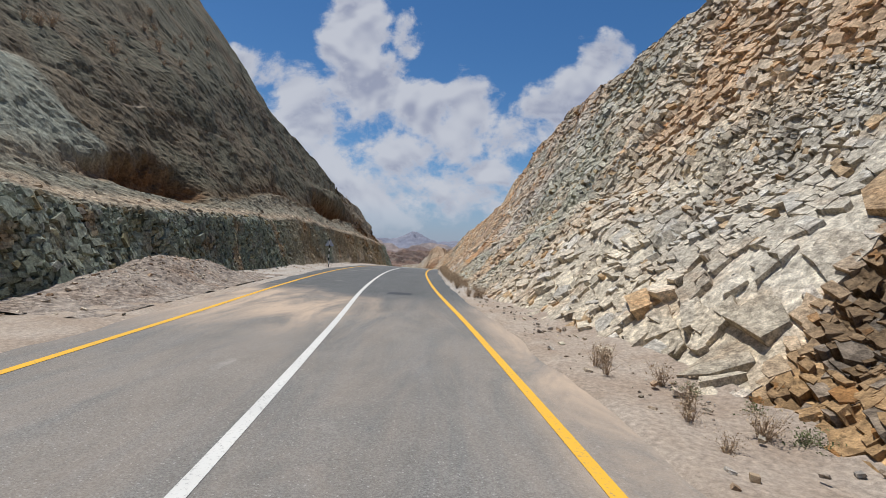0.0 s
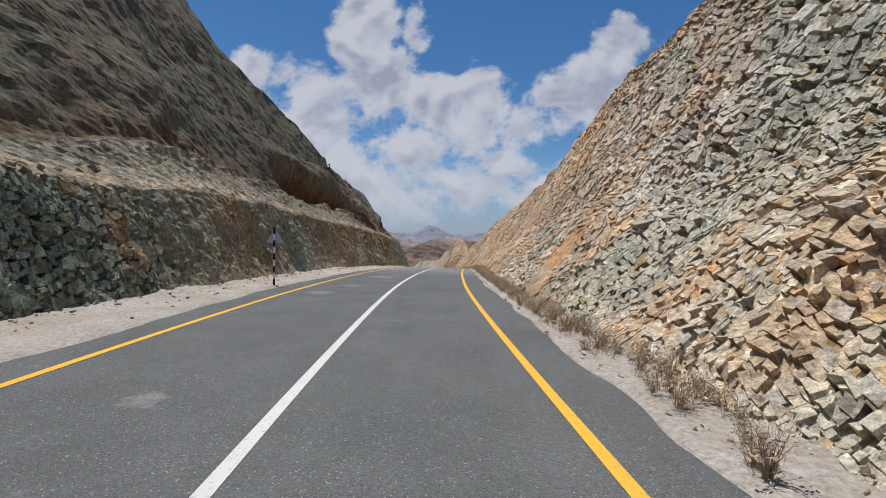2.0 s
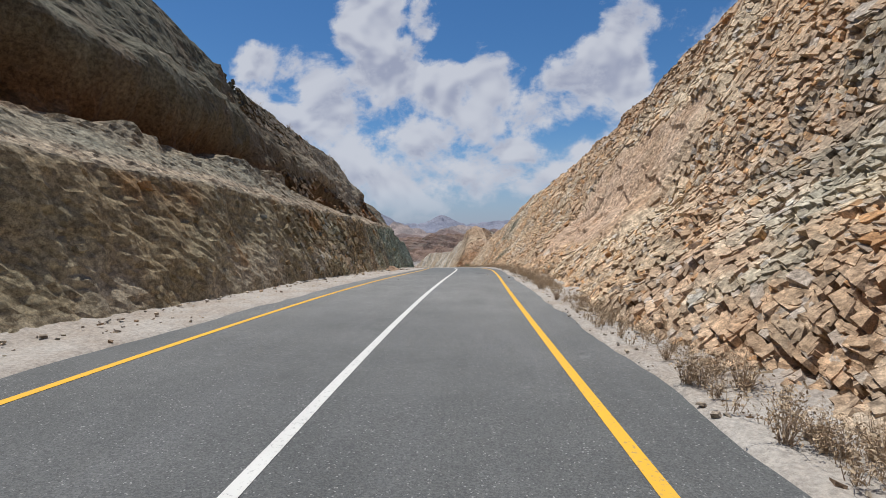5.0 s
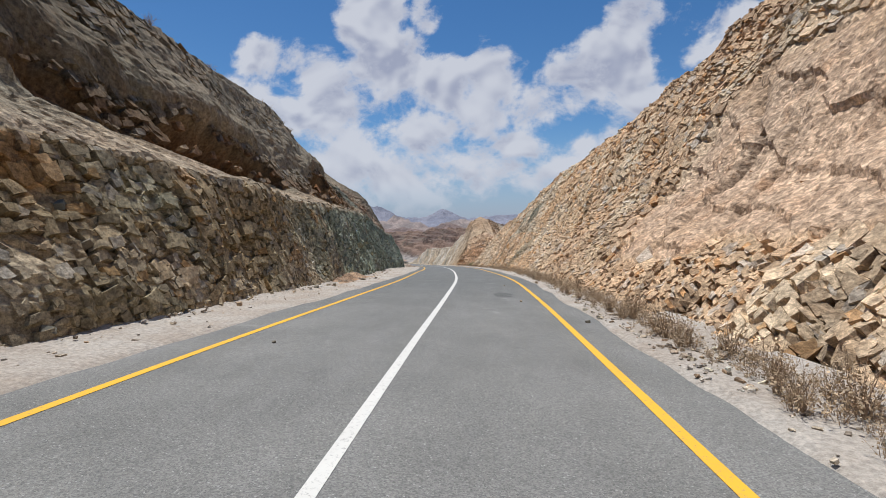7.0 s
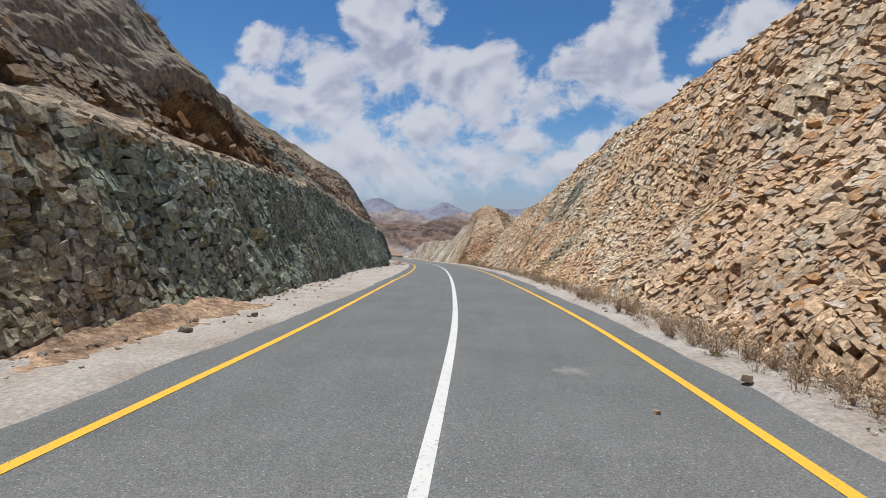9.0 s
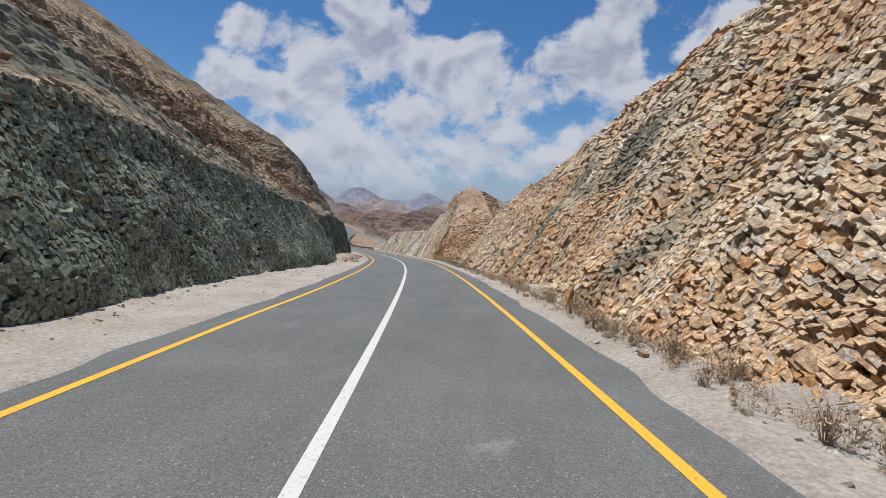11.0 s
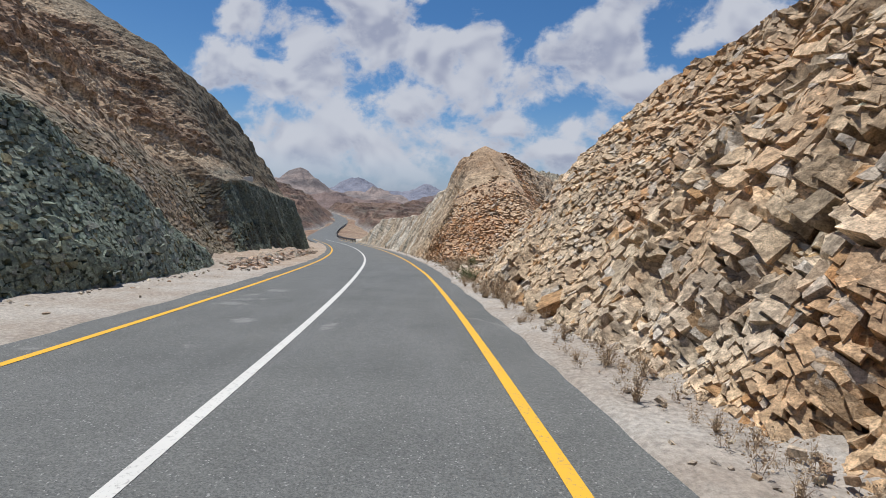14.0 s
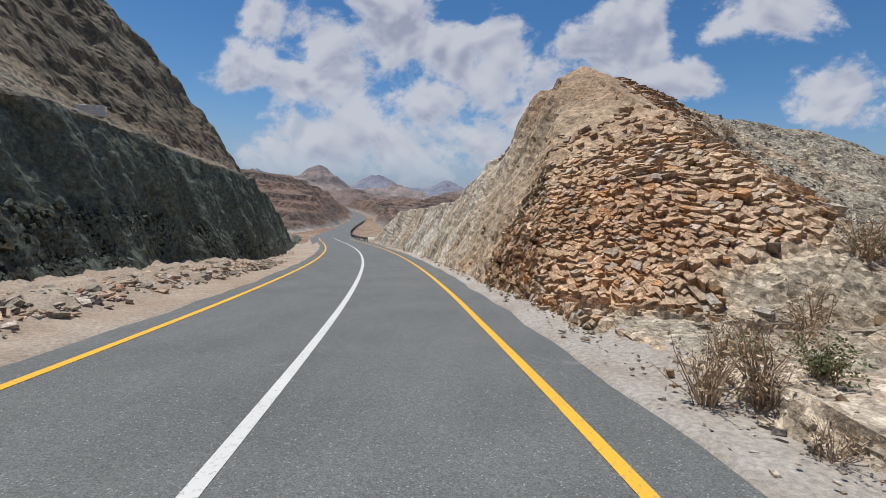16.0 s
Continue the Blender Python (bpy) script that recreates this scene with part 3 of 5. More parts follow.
def left_height(o, y):
    u = o - smooth(y, TOE_L)
    low, steep, shelf, up, top = smooth(y, L_LOW), smooth(y, L_STEEP), smooth(y, L_SHELF), smooth(y, L_UP), smooth(y, L_TOP)
    a = low / steep
    cut = np.where(u < a, u * steep, np.where(u < a + shelf, low + (u - a) * shelf_slope(y), low + shelf * shelf_slope(y) + (u - a - shelf) * up))
    spill = smooth(y, SPILL)
    cut = cut - np.maximum(cut - spill - np.clip(u - spill / steep, 0, 90) * 0.95, 0) * np.exp(-((np.clip(u, 0, 60) / 5.5) ** 2))
    crest = a + shelf + (top - low - shelf * shelf_slope(y)) / up
    return np.minimum(cut, top + (u - crest) * smooth(y, L_BACK)) - np.clip(u - 50, 0, 300) * 0.6


def cutting(side, height, arcs, span, grain):
    """Points of one side of the cutting, spread evenly up its profile: across, along, height and the length up the profile."""
    ys = np.concatenate([np.arange(-36, -2, 0.6), np.arange(-2, 172, grain), np.arange(172, 190, 0.25), np.arange(190, 236, 0.8)])
    toe = smooth(ys, TOE_R if side > 0 else TOE_L)
    t = np.concatenate([np.linspace(0, 14, 420), np.linspace(14.1, 70, 160)])
    O = toe[:, None] + t[None] - 0.12
    Y = np.repeat(ys[:, None], len(t), 1)
    H = height(O, Y) - 0.05
    ds = np.sqrt(np.diff(O, axis=1) ** 2 + np.diff(H, axis=1) ** 2)
    S = np.concatenate([np.zeros((len(ys), 1)), np.cumsum(ds, 1)], 1)
    want = np.concatenate([np.linspace(0, span, arcs), span + np.cumsum(np.linspace(0.2, 3.2, 34))])
    want = np.minimum(want, S[:, -1:].min() - 0.01)
    o, h = np.zeros((len(ys), len(want))), np.zeros((len(ys), len(want)))
    for r in range(len(ys)):
        o[r], h[r] = np.interp(want, S[r], O[r]), np.interp(want, S[r], H[r])
    return o, np.repeat(ys[:, None], len(want), 1), h, np.repeat(want[None], len(ys), 0)


def right_side():
    o, y, h, s = cutting(1, right_height, 100, 20.0, 0.23)
    warp = fbm(y * 0.25, s * 0.25, 3, 3)
    # beds stand on edge, across the road
    u, w = y - (0.05 + 0.25 * step(y, 60, 95) * step(y, 125, 108)) * s + 0.6 * warp, s + 0.4 * y + 0.6 * warp
    slab = np.maximum(np.exp(-(((y - 9.5) / 9.0) ** 2)) * step(s, 10.5, 8.5), step(y, 65.5, 69) * step(y, 87, 82) * step(s, 3.2, 4.4) * step(s, 13.5, 11))
    slab = np.maximum(slab, np.exp(-(((y - 80) / 3.2) ** 4)) * step(s, 2.0, 3.0) * step(s, 7.0, 6.0))
    # broken ochre ground below the lowest pale slab
    under = step(y - 5.7 - 0.33 * s + 0.5 * fbm(y * 0.8, s * 0.8, 16, 3), 0.25, -0.25) * step(s, 6.0, 4.5)
    slab = np.maximum(slab, 0.9 * np.exp(-(((y - 53.5) / 1.6) ** 2)) * np.exp(-(((s - 4.5) / 2.0) ** 2)))
    slab = np.clip(slab * 1.4 + 0.25 * fbm(y * 0.4, s * 0.4, 14, 3), 0, 1) * (1 - under)
    # on the front of the second hill the beds lie level and face the near end
    front = step(y, 141, 145) * step(o, 6.2, 8.0) * np.where(o > 12.5, 1.0, step(y, 159, 156))
    rib = step(y, 154, 158) * step(o, 13.5, 11.5)
    toe = step(y, 147, 150) * step(y, 158, 155) * step(o, 8.8, 7.6)
    q = y - 0.15 * s + 0.35 * warp
    w, u = np.where(front > 0.5, o + warp, np.where(rib > 0.5, s, w)), np.where(front > 0.5, h * 0.9 + 0.55 * y + 0.1 * o, np.where(rib > 0.5, q * 0.9, u))
    b1, r1, e1 = blocks(w / 0.80, u / 0.46, 101, 0.16)
    b2, r2, e2 = blocks(w / 0.40 + 5, u / 0.28, 131, 0.18)
    b3, r3, _ = blocks(w / 0.27, u / 0.20 + 3, 151, 0.18)
    edge = 0.9 + 0.28 * (o - 7) + 0.9 * fbm(o * 0.3, y * 0.3, 23, 3) + 5 * step(o, 12.5, 15.5) * step(y, 161, 156)
    loose = np.clip(step(y, 139, 142) * step(y, 158, 152) * step(h, edge + 0.6, edge - 0.4) + step(o, 17, 24) * step(y, 141, 138), 0, 1)
    scree = loose
    # the ochre slab leans smooth against the foot of the face
    ochre = step(y - 38.3 - 0.66 * s + 0.4 * fbm(y, s, 26, 3), 0.25, -0.15) * step(y - 0.75 * s + 0.4 * fbm(y, s, 28, 3), 35.9, 36.3) * step(s + 0.5 * fbm(y, s, 27, 3), 4.7, 4.2)
    slab = np.maximum(slab, ochre)
    d = 0.55 * fbm(y * 0.16, s * 0.18, 21, 3) + 0.22 * fbm(y * 0.5, s * 0.5, 22, 3) * (1 - slab)
    seams = np.exp(-(((u / 2.3 + 0.5 * warp) % 1 - 0.5) / 0.09) ** 2) * fbm(y * 0.3, s * 0.16, 77, 2).clip(0, 0.5) * 2.0 * (1 - rib) * (1 - front)
    d += (0.30 * fbm(u * 0.55, s * 0.06, 79, 3) + 0.05 * fbm(u * 2.2, s * 0.10, 80, 2)) * (1 - 0.7 * slab) * (1 - rib) * (1 - front)
    d -= 0.38 * seams
    bare = d.copy()
    d -= 0.10 * (1 - rib) * (1 - ochre)
    d += (0.07 + 0.06 * step(y, 128, 134)) * (1 - 0.75 * rib) * b1 * (1 - 0.85 * scree) * (1 - 0.5 * ochre) + 0.14 * (1 - 0.75 * rib) * b2 * (1 - 0.8 * slab) * (1 - 0.65 * scree) + 0.13 * (1 - 0.8 * rib) * b3 * (1 - 0.85 * slab)
    ledge = (s - 0.45 * (y - 76) + 1.6 * fbm(y * 0.25, s * 0.25, 83, 2)) / 2.3
    tan_slab = slab * step(y, 60, 66) * (1 - ochre)
    d += tan_slab * (0.16 * (0.5 - ledge % 1) + 0.10 * fbm(y * 1.1, s * 1.6, 84, 3))
    d += rib * (0.55 * fbm(q * 0.8, s * 0.10, 24, 3) + 0.22 * fbm(q * 2.6, s * 0.2, 25, 2))
    gap = np.exp(-(((q - 155.55) / 0.30) ** 2)) * step(s, 6.2, 5.2) * step(s, 0.3, 0.9)
    d -= 0.45 * gap
    d -= (0.16 * (e1 < 0.06) + 0.12 * (e2 < 0.08)) * (1 - slab) * (1 - 0.7 * rib)
    d *= step(s, 0.0, 1.0) * 0.9 + 0.1
    d *= 1 - 0.35 * step(o, 26, 60)
    th, to = np.gradient(h, axis=1), np.gradient(o, axis=1)
    n = np.sqrt(th**2 + to**2) + 1e-9
    fade = (step(s, 0.0, 1.0) * 0.9 + 0.1) * (1 - 0.35 * step(o, 26, 60))
    steepness = np.maximum(0.35 + 0.65 * step(th / n, 0.25, 0.65), front * 0.9)
    d, bare = d * steepness, bare * fade * steepness
    O, Hh = o - d * th / n, h + d * to / n
    base = place(y, o - bare * th / n, h + bare * to / n)
    # colours
    z1, z2, z3 = fbm(y * 0.12, s * 0.15, 31, 4), fbm(u * 0.45, w * 0.12, 35, 4), fbm(y * 0.5, s * 0.5, 38, 4)
    c = np.zeros(o.shape + (3,)) + TAN * 1.12
    c = blend(step(z2, -0.15, 0.35) * 0.8, c, CREAM * 1.06)
    grey = np.array((0.50, 0.485, 0.44))
    c = blend(step(y, 74, 30) * step(z1 + 0.3 * z2 + 0.02 * (s - 7), -0.05, 0.35) * 0.7, c, grey)
    c = blend(step(y, 66, 40) * step(z2, -0.1, 0.3) * 0.45, c, PALE)
    c = blend(step(z3 + 0.4 * z2, 0.18, 0.45) * 0.45, c, BROWN * 1.15)
    c = blend(step(y, 96, 108) * step(z1 + 0.4 * z3, -0.25, 0.25) * 0.55, c, np.array((0.64, 0.43, 0.235)))
    c = blend(step(y, 96, 108) * step(fbm(y * 0.3, s * 0.3, 33, 4), 0.05, 0.35) * step(s, 7, 3) * 0.6, c, PALE)
    c = blend(step(y, 35, 29) * step(y, 16, 22) * step(z1 + 0.5 * z3, -0.4, 0.1) * 0.75, c, np.array((0.47, 0.475, 0.39)))
    c = blend(slab * step(y, 30, 18) * 0.9, c, blend(step(z1 + 0.5 * z3, 0.0, 0.3) * 0.6, np.zeros_like(c) + np.array((0.555, 0.50, 0.385)), np.array((0.50, 0.475, 0.40))))
    c = blend(slab * step(y, 64, 69) * step(y, 100, 92) * 0.8, c, blend(step(z3 + z1, 0.0, 0.4) * 0.7, np.zeros_like(c) + np.array((0.46, 0.335, 0.235)), np.array((0.40, 0.275, 0.17))))
    c = blend(slab * step(np.abs(y - 53.5), 4, 2) * 0.8, c, np.array((0.66, 0.50, 0.32)))
    c = blend(ochre, c, np.array((0.38, 0.20, 0.08)) * (1 + 0.35 * fbm(y * 0.7, s * 0.7, 36, 3)[..., None]))
    c = blend(under, c, blend(step(z3, -0.1, 0.3), np.zeros_like(c) + np.array((0.36, 0.235, 0.115)), np.array((0.24, 0.17, 0.10))))
    c = c * (1 - 0.45 * seams)[..., None]
    # east of the slabs the beds change from cream through rust to grey within a few metres
    k1, k2 = fbm(y * 0.45, s * 0.30, 91, 3), fbm(y * 0.35 + 9, s * 0.4, 93, 3)
    far = step(y, 98, 106) * (1 - rib) * (1 - front)
    c = blend(far * step(k1, 0.08, 0.32) * 0.6, c, np.array((0.54, 0.345, 0.19)))
    c = blend(far * step(k1, -0.10, -0.35) * 0.7, c, np.array((0.60, 0.525, 0.39)))
    c = blend(far * step(k2, 0.24, 0.45) * 0.4, c, np.array((0.42, 0.40, 0.31)))
    c = c * (1 + 0.06 * far)[..., None]
    c = blend(step(y, 124, 130) * (1 - rib) * (1 - front) * step(y, 141, 139) * (0.75 - 0.35 * step(k1, 0.1, 0.3)), c, np.array((0.63, 0.505, 0.35)))
    near = step(y, 18, 24) * step(y, 64, 56)
    c = blend(near * step(y, 30, 36) * step(k1, 0.08, 0.32) * 0.55, c, np.array((0.47, 0.31, 0.185)))
    c = blend(near * step(k2, 0.10, 0.35) * 0.6, c, np.array((0.37, 0.38, 0.30)))
    c = blend(step(y, 19, 23) * step(y, 35, 30) * step(k1, 0.25, -0.05) * 0.7, c, np.array((0.42, 0.43, 0.345)))
    # narrow grey-green dykes, a dark wedge and a painted ledge shadow
    seam_and_shade = np.exp(-(((y + 0.20 * s - 120.7 + 0.25 * warp) / 1.05) ** 4)) * step(s, 9, 7)
    wedge = step(s - 5.0 + 0.4 * z3, 0, 0.4) * step(5.6 + (119 - y) * 1.0 - s + 0.4 * z3, 0, 0.5) * step(y, 112.6, 114.2) * step(y, 119.4, 118.4) * step(s + z3, 10, 8.6)
    # the shadow under an overhanging ledge, painted as a dark band
    seam_and_shade = np.maximum(seam_and_shade, np.exp(-(((y + 0.15 * s - 108.9 + 0.25 * warp) / 0.55) ** 2)) * step(s, 9, 7))
    dark_band = np.exp(-(((y + 1.2 * s - 64.8 + 0.5 * warp) / 0.7) ** 2)) * step(s, 4, 6) * step(s, 13, 10)
    c = blend(np.clip(np.maximum(seam_and_shade, wedge) * (0.75 + 0.5 * z3) + dark_band * 0.6, 0, 1), c, np.array((0.20, 0.20, 0.15)))
    # the second hill: pale streaked beds towards the road, orange ledges in front, grey scree at the foot
    zq = fbm(q * 1.1, s * 0.10, 34, 4)
    c = blend(rib * 0.9, c, blend(step(zq, -0.15, 0.3), np.zeros_like(c) + np.array((0.45, 0.37, 0.265)), np.array((0.53, 0.50, 0.42))))
    c = blend(rib * step(fbm(q * 2.6, s * 0.12, 37, 3), 0.18, 0.4) * 0.85, c, np.array((0.21, 0.205, 0.165)))
    c = blend(rib * step(s + 2 * z1, 8, 10.5) * step(y, 159, 162) * 0.55, c, np.array((0.30, 0.26, 0.20)))
    c = blend(rib * step(y + 2.5 * z1, 170, 160) * 0.6, c, np.array((0.43, 0.31, 0.19)))
    c = blend(gap * 0.9, c, np.array((0.26, 0.245, 0.16)))
    c = blend(front * 0.85, c, blend(step(z3, -0.2, 0.3), np.zeros_like(c) + np.array((0.54, 0.39, 0.255)), np.array((0.48, 0.31, 0.19))))
    c = blend(toe * 0.85, c, blend(step(z3, -0.2, 0.3), np.zeros_like(c) + np.array((0.58, 0.42, 0.27)), np.array((0.52, 0.34, 0.20))))
    c = blend(np.maximum(front, rib) * step(h + z1, 6.5, 9.0) * 0.8, c, np.array((0.36, 0.25, 0.155)))
    c = blend(step(y, 141, 146) * step(o + 2 * z1, 12.5, 15.5) * (1 - rib) * 0.85, c, blend(step(z3, -0.1, 0.4), np.zeros_like(c) + np.array((0.31, 0.305, 0.245)), np.array((0.34, 0.275, 0.20))))
    c = blend(loose * (1 - 0.8 * toe) * step(y, 138, 141) * 0.75, c, blend(step(z3, 0.0, 0.3), np.zeros_like(c) + np.array((0.29, 0.28, 0.225)), np.array((0.31, 0.26, 0.19))))
    c = blend(step(s, 15, 18) * step(y, 140, 120) * 0.35, c, BROWN * 1.5)
    c = c * (0.80 + 0.28 * r1 + 0.20 * r2)[..., None] * (1 + 0.16 * (r3 - 0.5))[..., None]
    # crevice shade between the blocks, painted into the colour
    c = c * np.where((e2 < 0.06) & (slab < 0.5), 0.7, 1.0)[..., None]
    c = np.concatenate([c, np.clip(1 - 0.85 * slab * (1 - 0.6 * tan_slab) - 0.85 * rib, 0.05, 1)[..., None]], -1)
    c[..., :3] *= (1 - 0.10 * step(y, 78, 84) * step(y, 104, 96) - 0.08 * step(y, 100, 112) * step(y, 141, 137))[..., None]
    ob = sheet("rock_cut_right", place(y, O, Hh), c, ROCK, "sunlit tan and cream blasted rock face with tilted beds", "rock face")
    return ob, O, y, Hh, c[..., :3], base, s, {"slab": slab, "ochre": ochre, "front": front, "toe": toe, "rib": rib, "loose": loose, "under": under, "dark_band": np.clip(np.maximum(seam_and_shade, wedge) + dark_band, 0, 1)}


def left_side():
    o, y, h, s = cutting(-1, left_height, 120, 20.0, 0.18)
    low = smooth(y, L_LOW)
    rel = h - low
    warp = fbm(y * 0.25, s * 0.25, 53, 3)
    u, w = y + 0.15 * s + 0.9 * warp, s - 0.15 * y + 0.8 * warp
    b1, r1, e1 = blocks(w / 0.85, u / 0.62, 201, -0.1)
    b2, r2, e2 = blocks(w / 0.42 + 5, u / 0.36, 231, -0.12)
    b3, _, _ = blocks(w / 0.25, u / 0.24 + 3, 251, -0.1)
    lower, upper = step(rel, 0.15, -0.25), step(rel - smooth(y, L_SHELF) * shelf_slope(y), -0.2, 0.3) * step(y, 118, 106)
    upper = np.maximum(upper, step(rel, 0.5, 1.2) * step(y, 149, 154))
    natural = np.clip(1 - lower - upper, 0, 1)
    drilled = step(y, 145.5, 149)
    calm = np.maximum(step(y, 28, 36) * step(y, 78, 66) * 0.66, 0.75 * drilled)
    d = 0.5 * fbm(y * 0.18, s * 0.2, 61, 3) + 0.16 * fbm(y * 0.6, s * 0.6, 62, 3)
    d += lower * (0.26 * fbm(u * 0.5, s * 0.10, 81, 3) + 0.06 * fbm(u * 2.2, s * 0.2, 82, 2))
    bare = d.copy()
    d -= 0.08 * lower
    d += lower * (1 - calm) * (0.15 * b1 + 0.17 * b2 + 0.11 * b3) + upper * (0.08 * b1 + 0.03 * b2 + 0.03 * b3)
    # up and down the faces run the marks of the drills, and flutes
    d += (lower * np.maximum(calm, 0.25) + 0.6 * upper) * ((0.22 + 0.16 * drilled) * fbm(y * 1.1 + 0.35 * s, s * 0.12, 63, 3) + (0.02 + 0.04 * step(y, 60, 74)) * fbm(y * 3.5 + s, s * 0.25, 64, 2))
    # the hillside steps up in level outcrops
    out = fbm(y * 0.22 + 0.1 * o, h * 1.1, 67, 4)
    d += natural * step(rel, 0.8, 1.8) * (0.42 * step(out, 0.0, 0.22) + 0.16 * fbm(y * 1.0, o * 1.0, 68, 3) + 0.12 * b2 + 0.10 * b3)
    line = 9.5 + 0.02 * (y - 50) + 0.35 * warp
    d -= 0.45 * upper * step(h, line, line + 0.12) * step(y, 12, 20) * step(y, 84, 76)
    # the foot of the upper face is hollowed out
    foot = smooth(y, L_SHELF) * shelf_slope(y)
    vary = fbm(y * 0.13, y * 0 + 2.5, 65, 3)
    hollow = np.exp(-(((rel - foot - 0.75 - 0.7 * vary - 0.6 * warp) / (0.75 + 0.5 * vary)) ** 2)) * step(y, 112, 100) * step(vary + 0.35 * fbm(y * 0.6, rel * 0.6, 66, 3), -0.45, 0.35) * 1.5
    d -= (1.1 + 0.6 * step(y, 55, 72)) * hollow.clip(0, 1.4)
    d += (0.35 + 0.5 * vary) * np.exp(-(((rel - foot - 2.7 - 0.8 * warp) / 0.9) ** 2)) * step(y, 112, 100) * step(y, 34, 44)
    d += 0.30 * hollow.clip(0, 1) * (b1 + 0.6 * b2) + upper * (0.20 * fbm(y * 0.9, s * 0.9, 60, 3) + 0.08 * fbm(y * 2.8, s * 2.8, 59, 2)) * (0.35 + 0.65 * step(y, 64, 76))
    d -= (0.14 * (e1 < 0.06) + 0.10 * (e2 < 0.08)) * (1 - calm) * (1 - 0.7 * upper)
    d *= step(s, -0.2, 1.6) * 0.95 + 0.05
    th, to = np.gradient(h, axis=1), np.gradient(o, axis=1)
    n = np.sqrt(th**2 + to**2) + 1e-9
    fade = step(s, -0.2, 1.6) * 0.95 + 0.05
    d *= 0.35 + 0.65 * step(th / n, 0.25, 0.65)
    bare *= fade
    O, Hh = o - d * th / n, h + d * to / n
    base = place(y, bare * th / n - o, h + bare * to / n)
    z1, z2, z3 = fbm(y * 0.10, s * 0.12, 71, 4), fbm(u * 0.4, w * 0.15, 75, 4), fbm(y * 0.5, s * 0.5, 78, 4)
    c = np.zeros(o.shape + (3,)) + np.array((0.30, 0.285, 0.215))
    c = blend(step(z2, 0.0, 0.4) * 0.6, c, GREEN)
    cl = np.zeros(o.shape + (3,)) + np.array((0.29, 0.345, 0.27))
    cl = blend(step(z3, 0.05, 0.4) * 0.6, cl, np.array((0.40, 0.45, 0.37)))
    brown = step(y, 28, 42) * step(y, 98, 80)
    cl = blend(brown * np.maximum(step(z1 + 0.4 * z2, -0.5, 0.05), 0.85 * step(y, 46, 54) * step(y, 80, 72)) * 0.88, cl, np.array((0.345, 0.26, 0.145)))
    cl = blend(brown * step(rel, -1.6, -3.2) * step(z3, -0.3, 0.2) * 0.5, cl, np.array((0.52, 0.45, 0.35)))
    cl = blend(step(z3 + 0.5 * z2, 0.4, 0.6) * 0.5 * step(y, 106, 96), cl, ORANGE * 0.8)
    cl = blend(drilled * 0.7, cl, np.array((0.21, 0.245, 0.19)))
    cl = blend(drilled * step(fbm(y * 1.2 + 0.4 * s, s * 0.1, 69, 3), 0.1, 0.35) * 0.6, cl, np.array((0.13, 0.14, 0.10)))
    c = blend(lower, c, cl)
    # dark brown-green of the upper face, with its shade under the overhang mixed in
    c = blend(upper * 0.85, c, blend(step(z2, -0.2, 0.3), np.zeros_like(c) + blend(step(y + z1 * 4, 15, 24), np.zeros_like(c) + np.array((0.43, 0.46, 0.37)), np.array((0.22, 0.205, 0.135))), np.array((0.25, 0.195, 0.12))))
    c = blend(upper * step(y, 77, 85) * 0.8, c, blend(step(z3, -0.1, 0.4), np.zeros_like(c) + np.array((0.40, 0.335, 0.235)), np.array((0.33, 0.29, 0.21))))
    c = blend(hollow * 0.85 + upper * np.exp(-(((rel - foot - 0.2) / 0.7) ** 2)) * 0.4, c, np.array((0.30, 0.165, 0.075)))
    shelf = np.exp(-(((rel - 0.24) / (0.24 + 0.16 * step(y, 66, 78))) ** 2)) * step(y, 124, 108)
    c = blend(shelf * 0.9, c, SAND * 0.95)
    c = blend(upper * np.exp(-(((h - line - 0.1) / 0.15) ** 2)) * step(y, 12, 20) * step(y, 84, 76) * 0.9, c, SAND * 1.1)
    talus = step(rel, 0.3, 0.7) * step(rel - foot, 0.3, -0.2) * step(y, 112, 100) * (0.6 + 0.5 * z3)
    c = blend(talus * 0.75, c, blend(step(y, 22, 34) * (0.45 + 0.5 * z3), np.zeros_like(c) + np.array((0.22, 0.225, 0.17)), np.array((0.47, 0.39, 0.27))) * (1 - step(y, 66, 76))[..., None] + np.array((0.47, 0.34, 0.21)) * step(y, 66, 76)[..., None])
    hill = natural * step(rel, 0.3, 1.0) * step(y, 100, 112)
    c = blend(hill * 0.95, c, blend(step(z3, -0.2, 0.3), np.zeros_like(c) + np.array((0.40, 0.315, 0.215)), np.array((0.30, 0.22, 0.145))))
    c = blend(hill * step(out, 0.0, 0.15) * step(out, 0.45, 0.25) * 0.7, c, np.array((0.24, 0.155, 0.10)))
    strip_ = step(rel, 0.7, 1.0) * step(1.0 + (125 - y) * 0.13 - rel, 0, 0.4) * step(y, 104, 110) * step(y, 126, 122)
    c = blend(strip_ * 0.85, c, np.array((0.22, 0.235, 0.18)))
    c = blend(step(h - smooth(y, SPILL) + 0.4 * z3, 0.0, 0.3) * step(rel, 0.9, 0.2) * 0.9, c, blend(step(z3, -0.1, 0.4), np.zeros_like(c) + np.array((0.42, 0.33, 0.23)), np.array((0.34, 0.29, 0.20))))
    c = blend(np.exp(-(((rel - 0.2) / 0.22) ** 2)) * step(y, 146, 149) * 0.85, c, SAND)
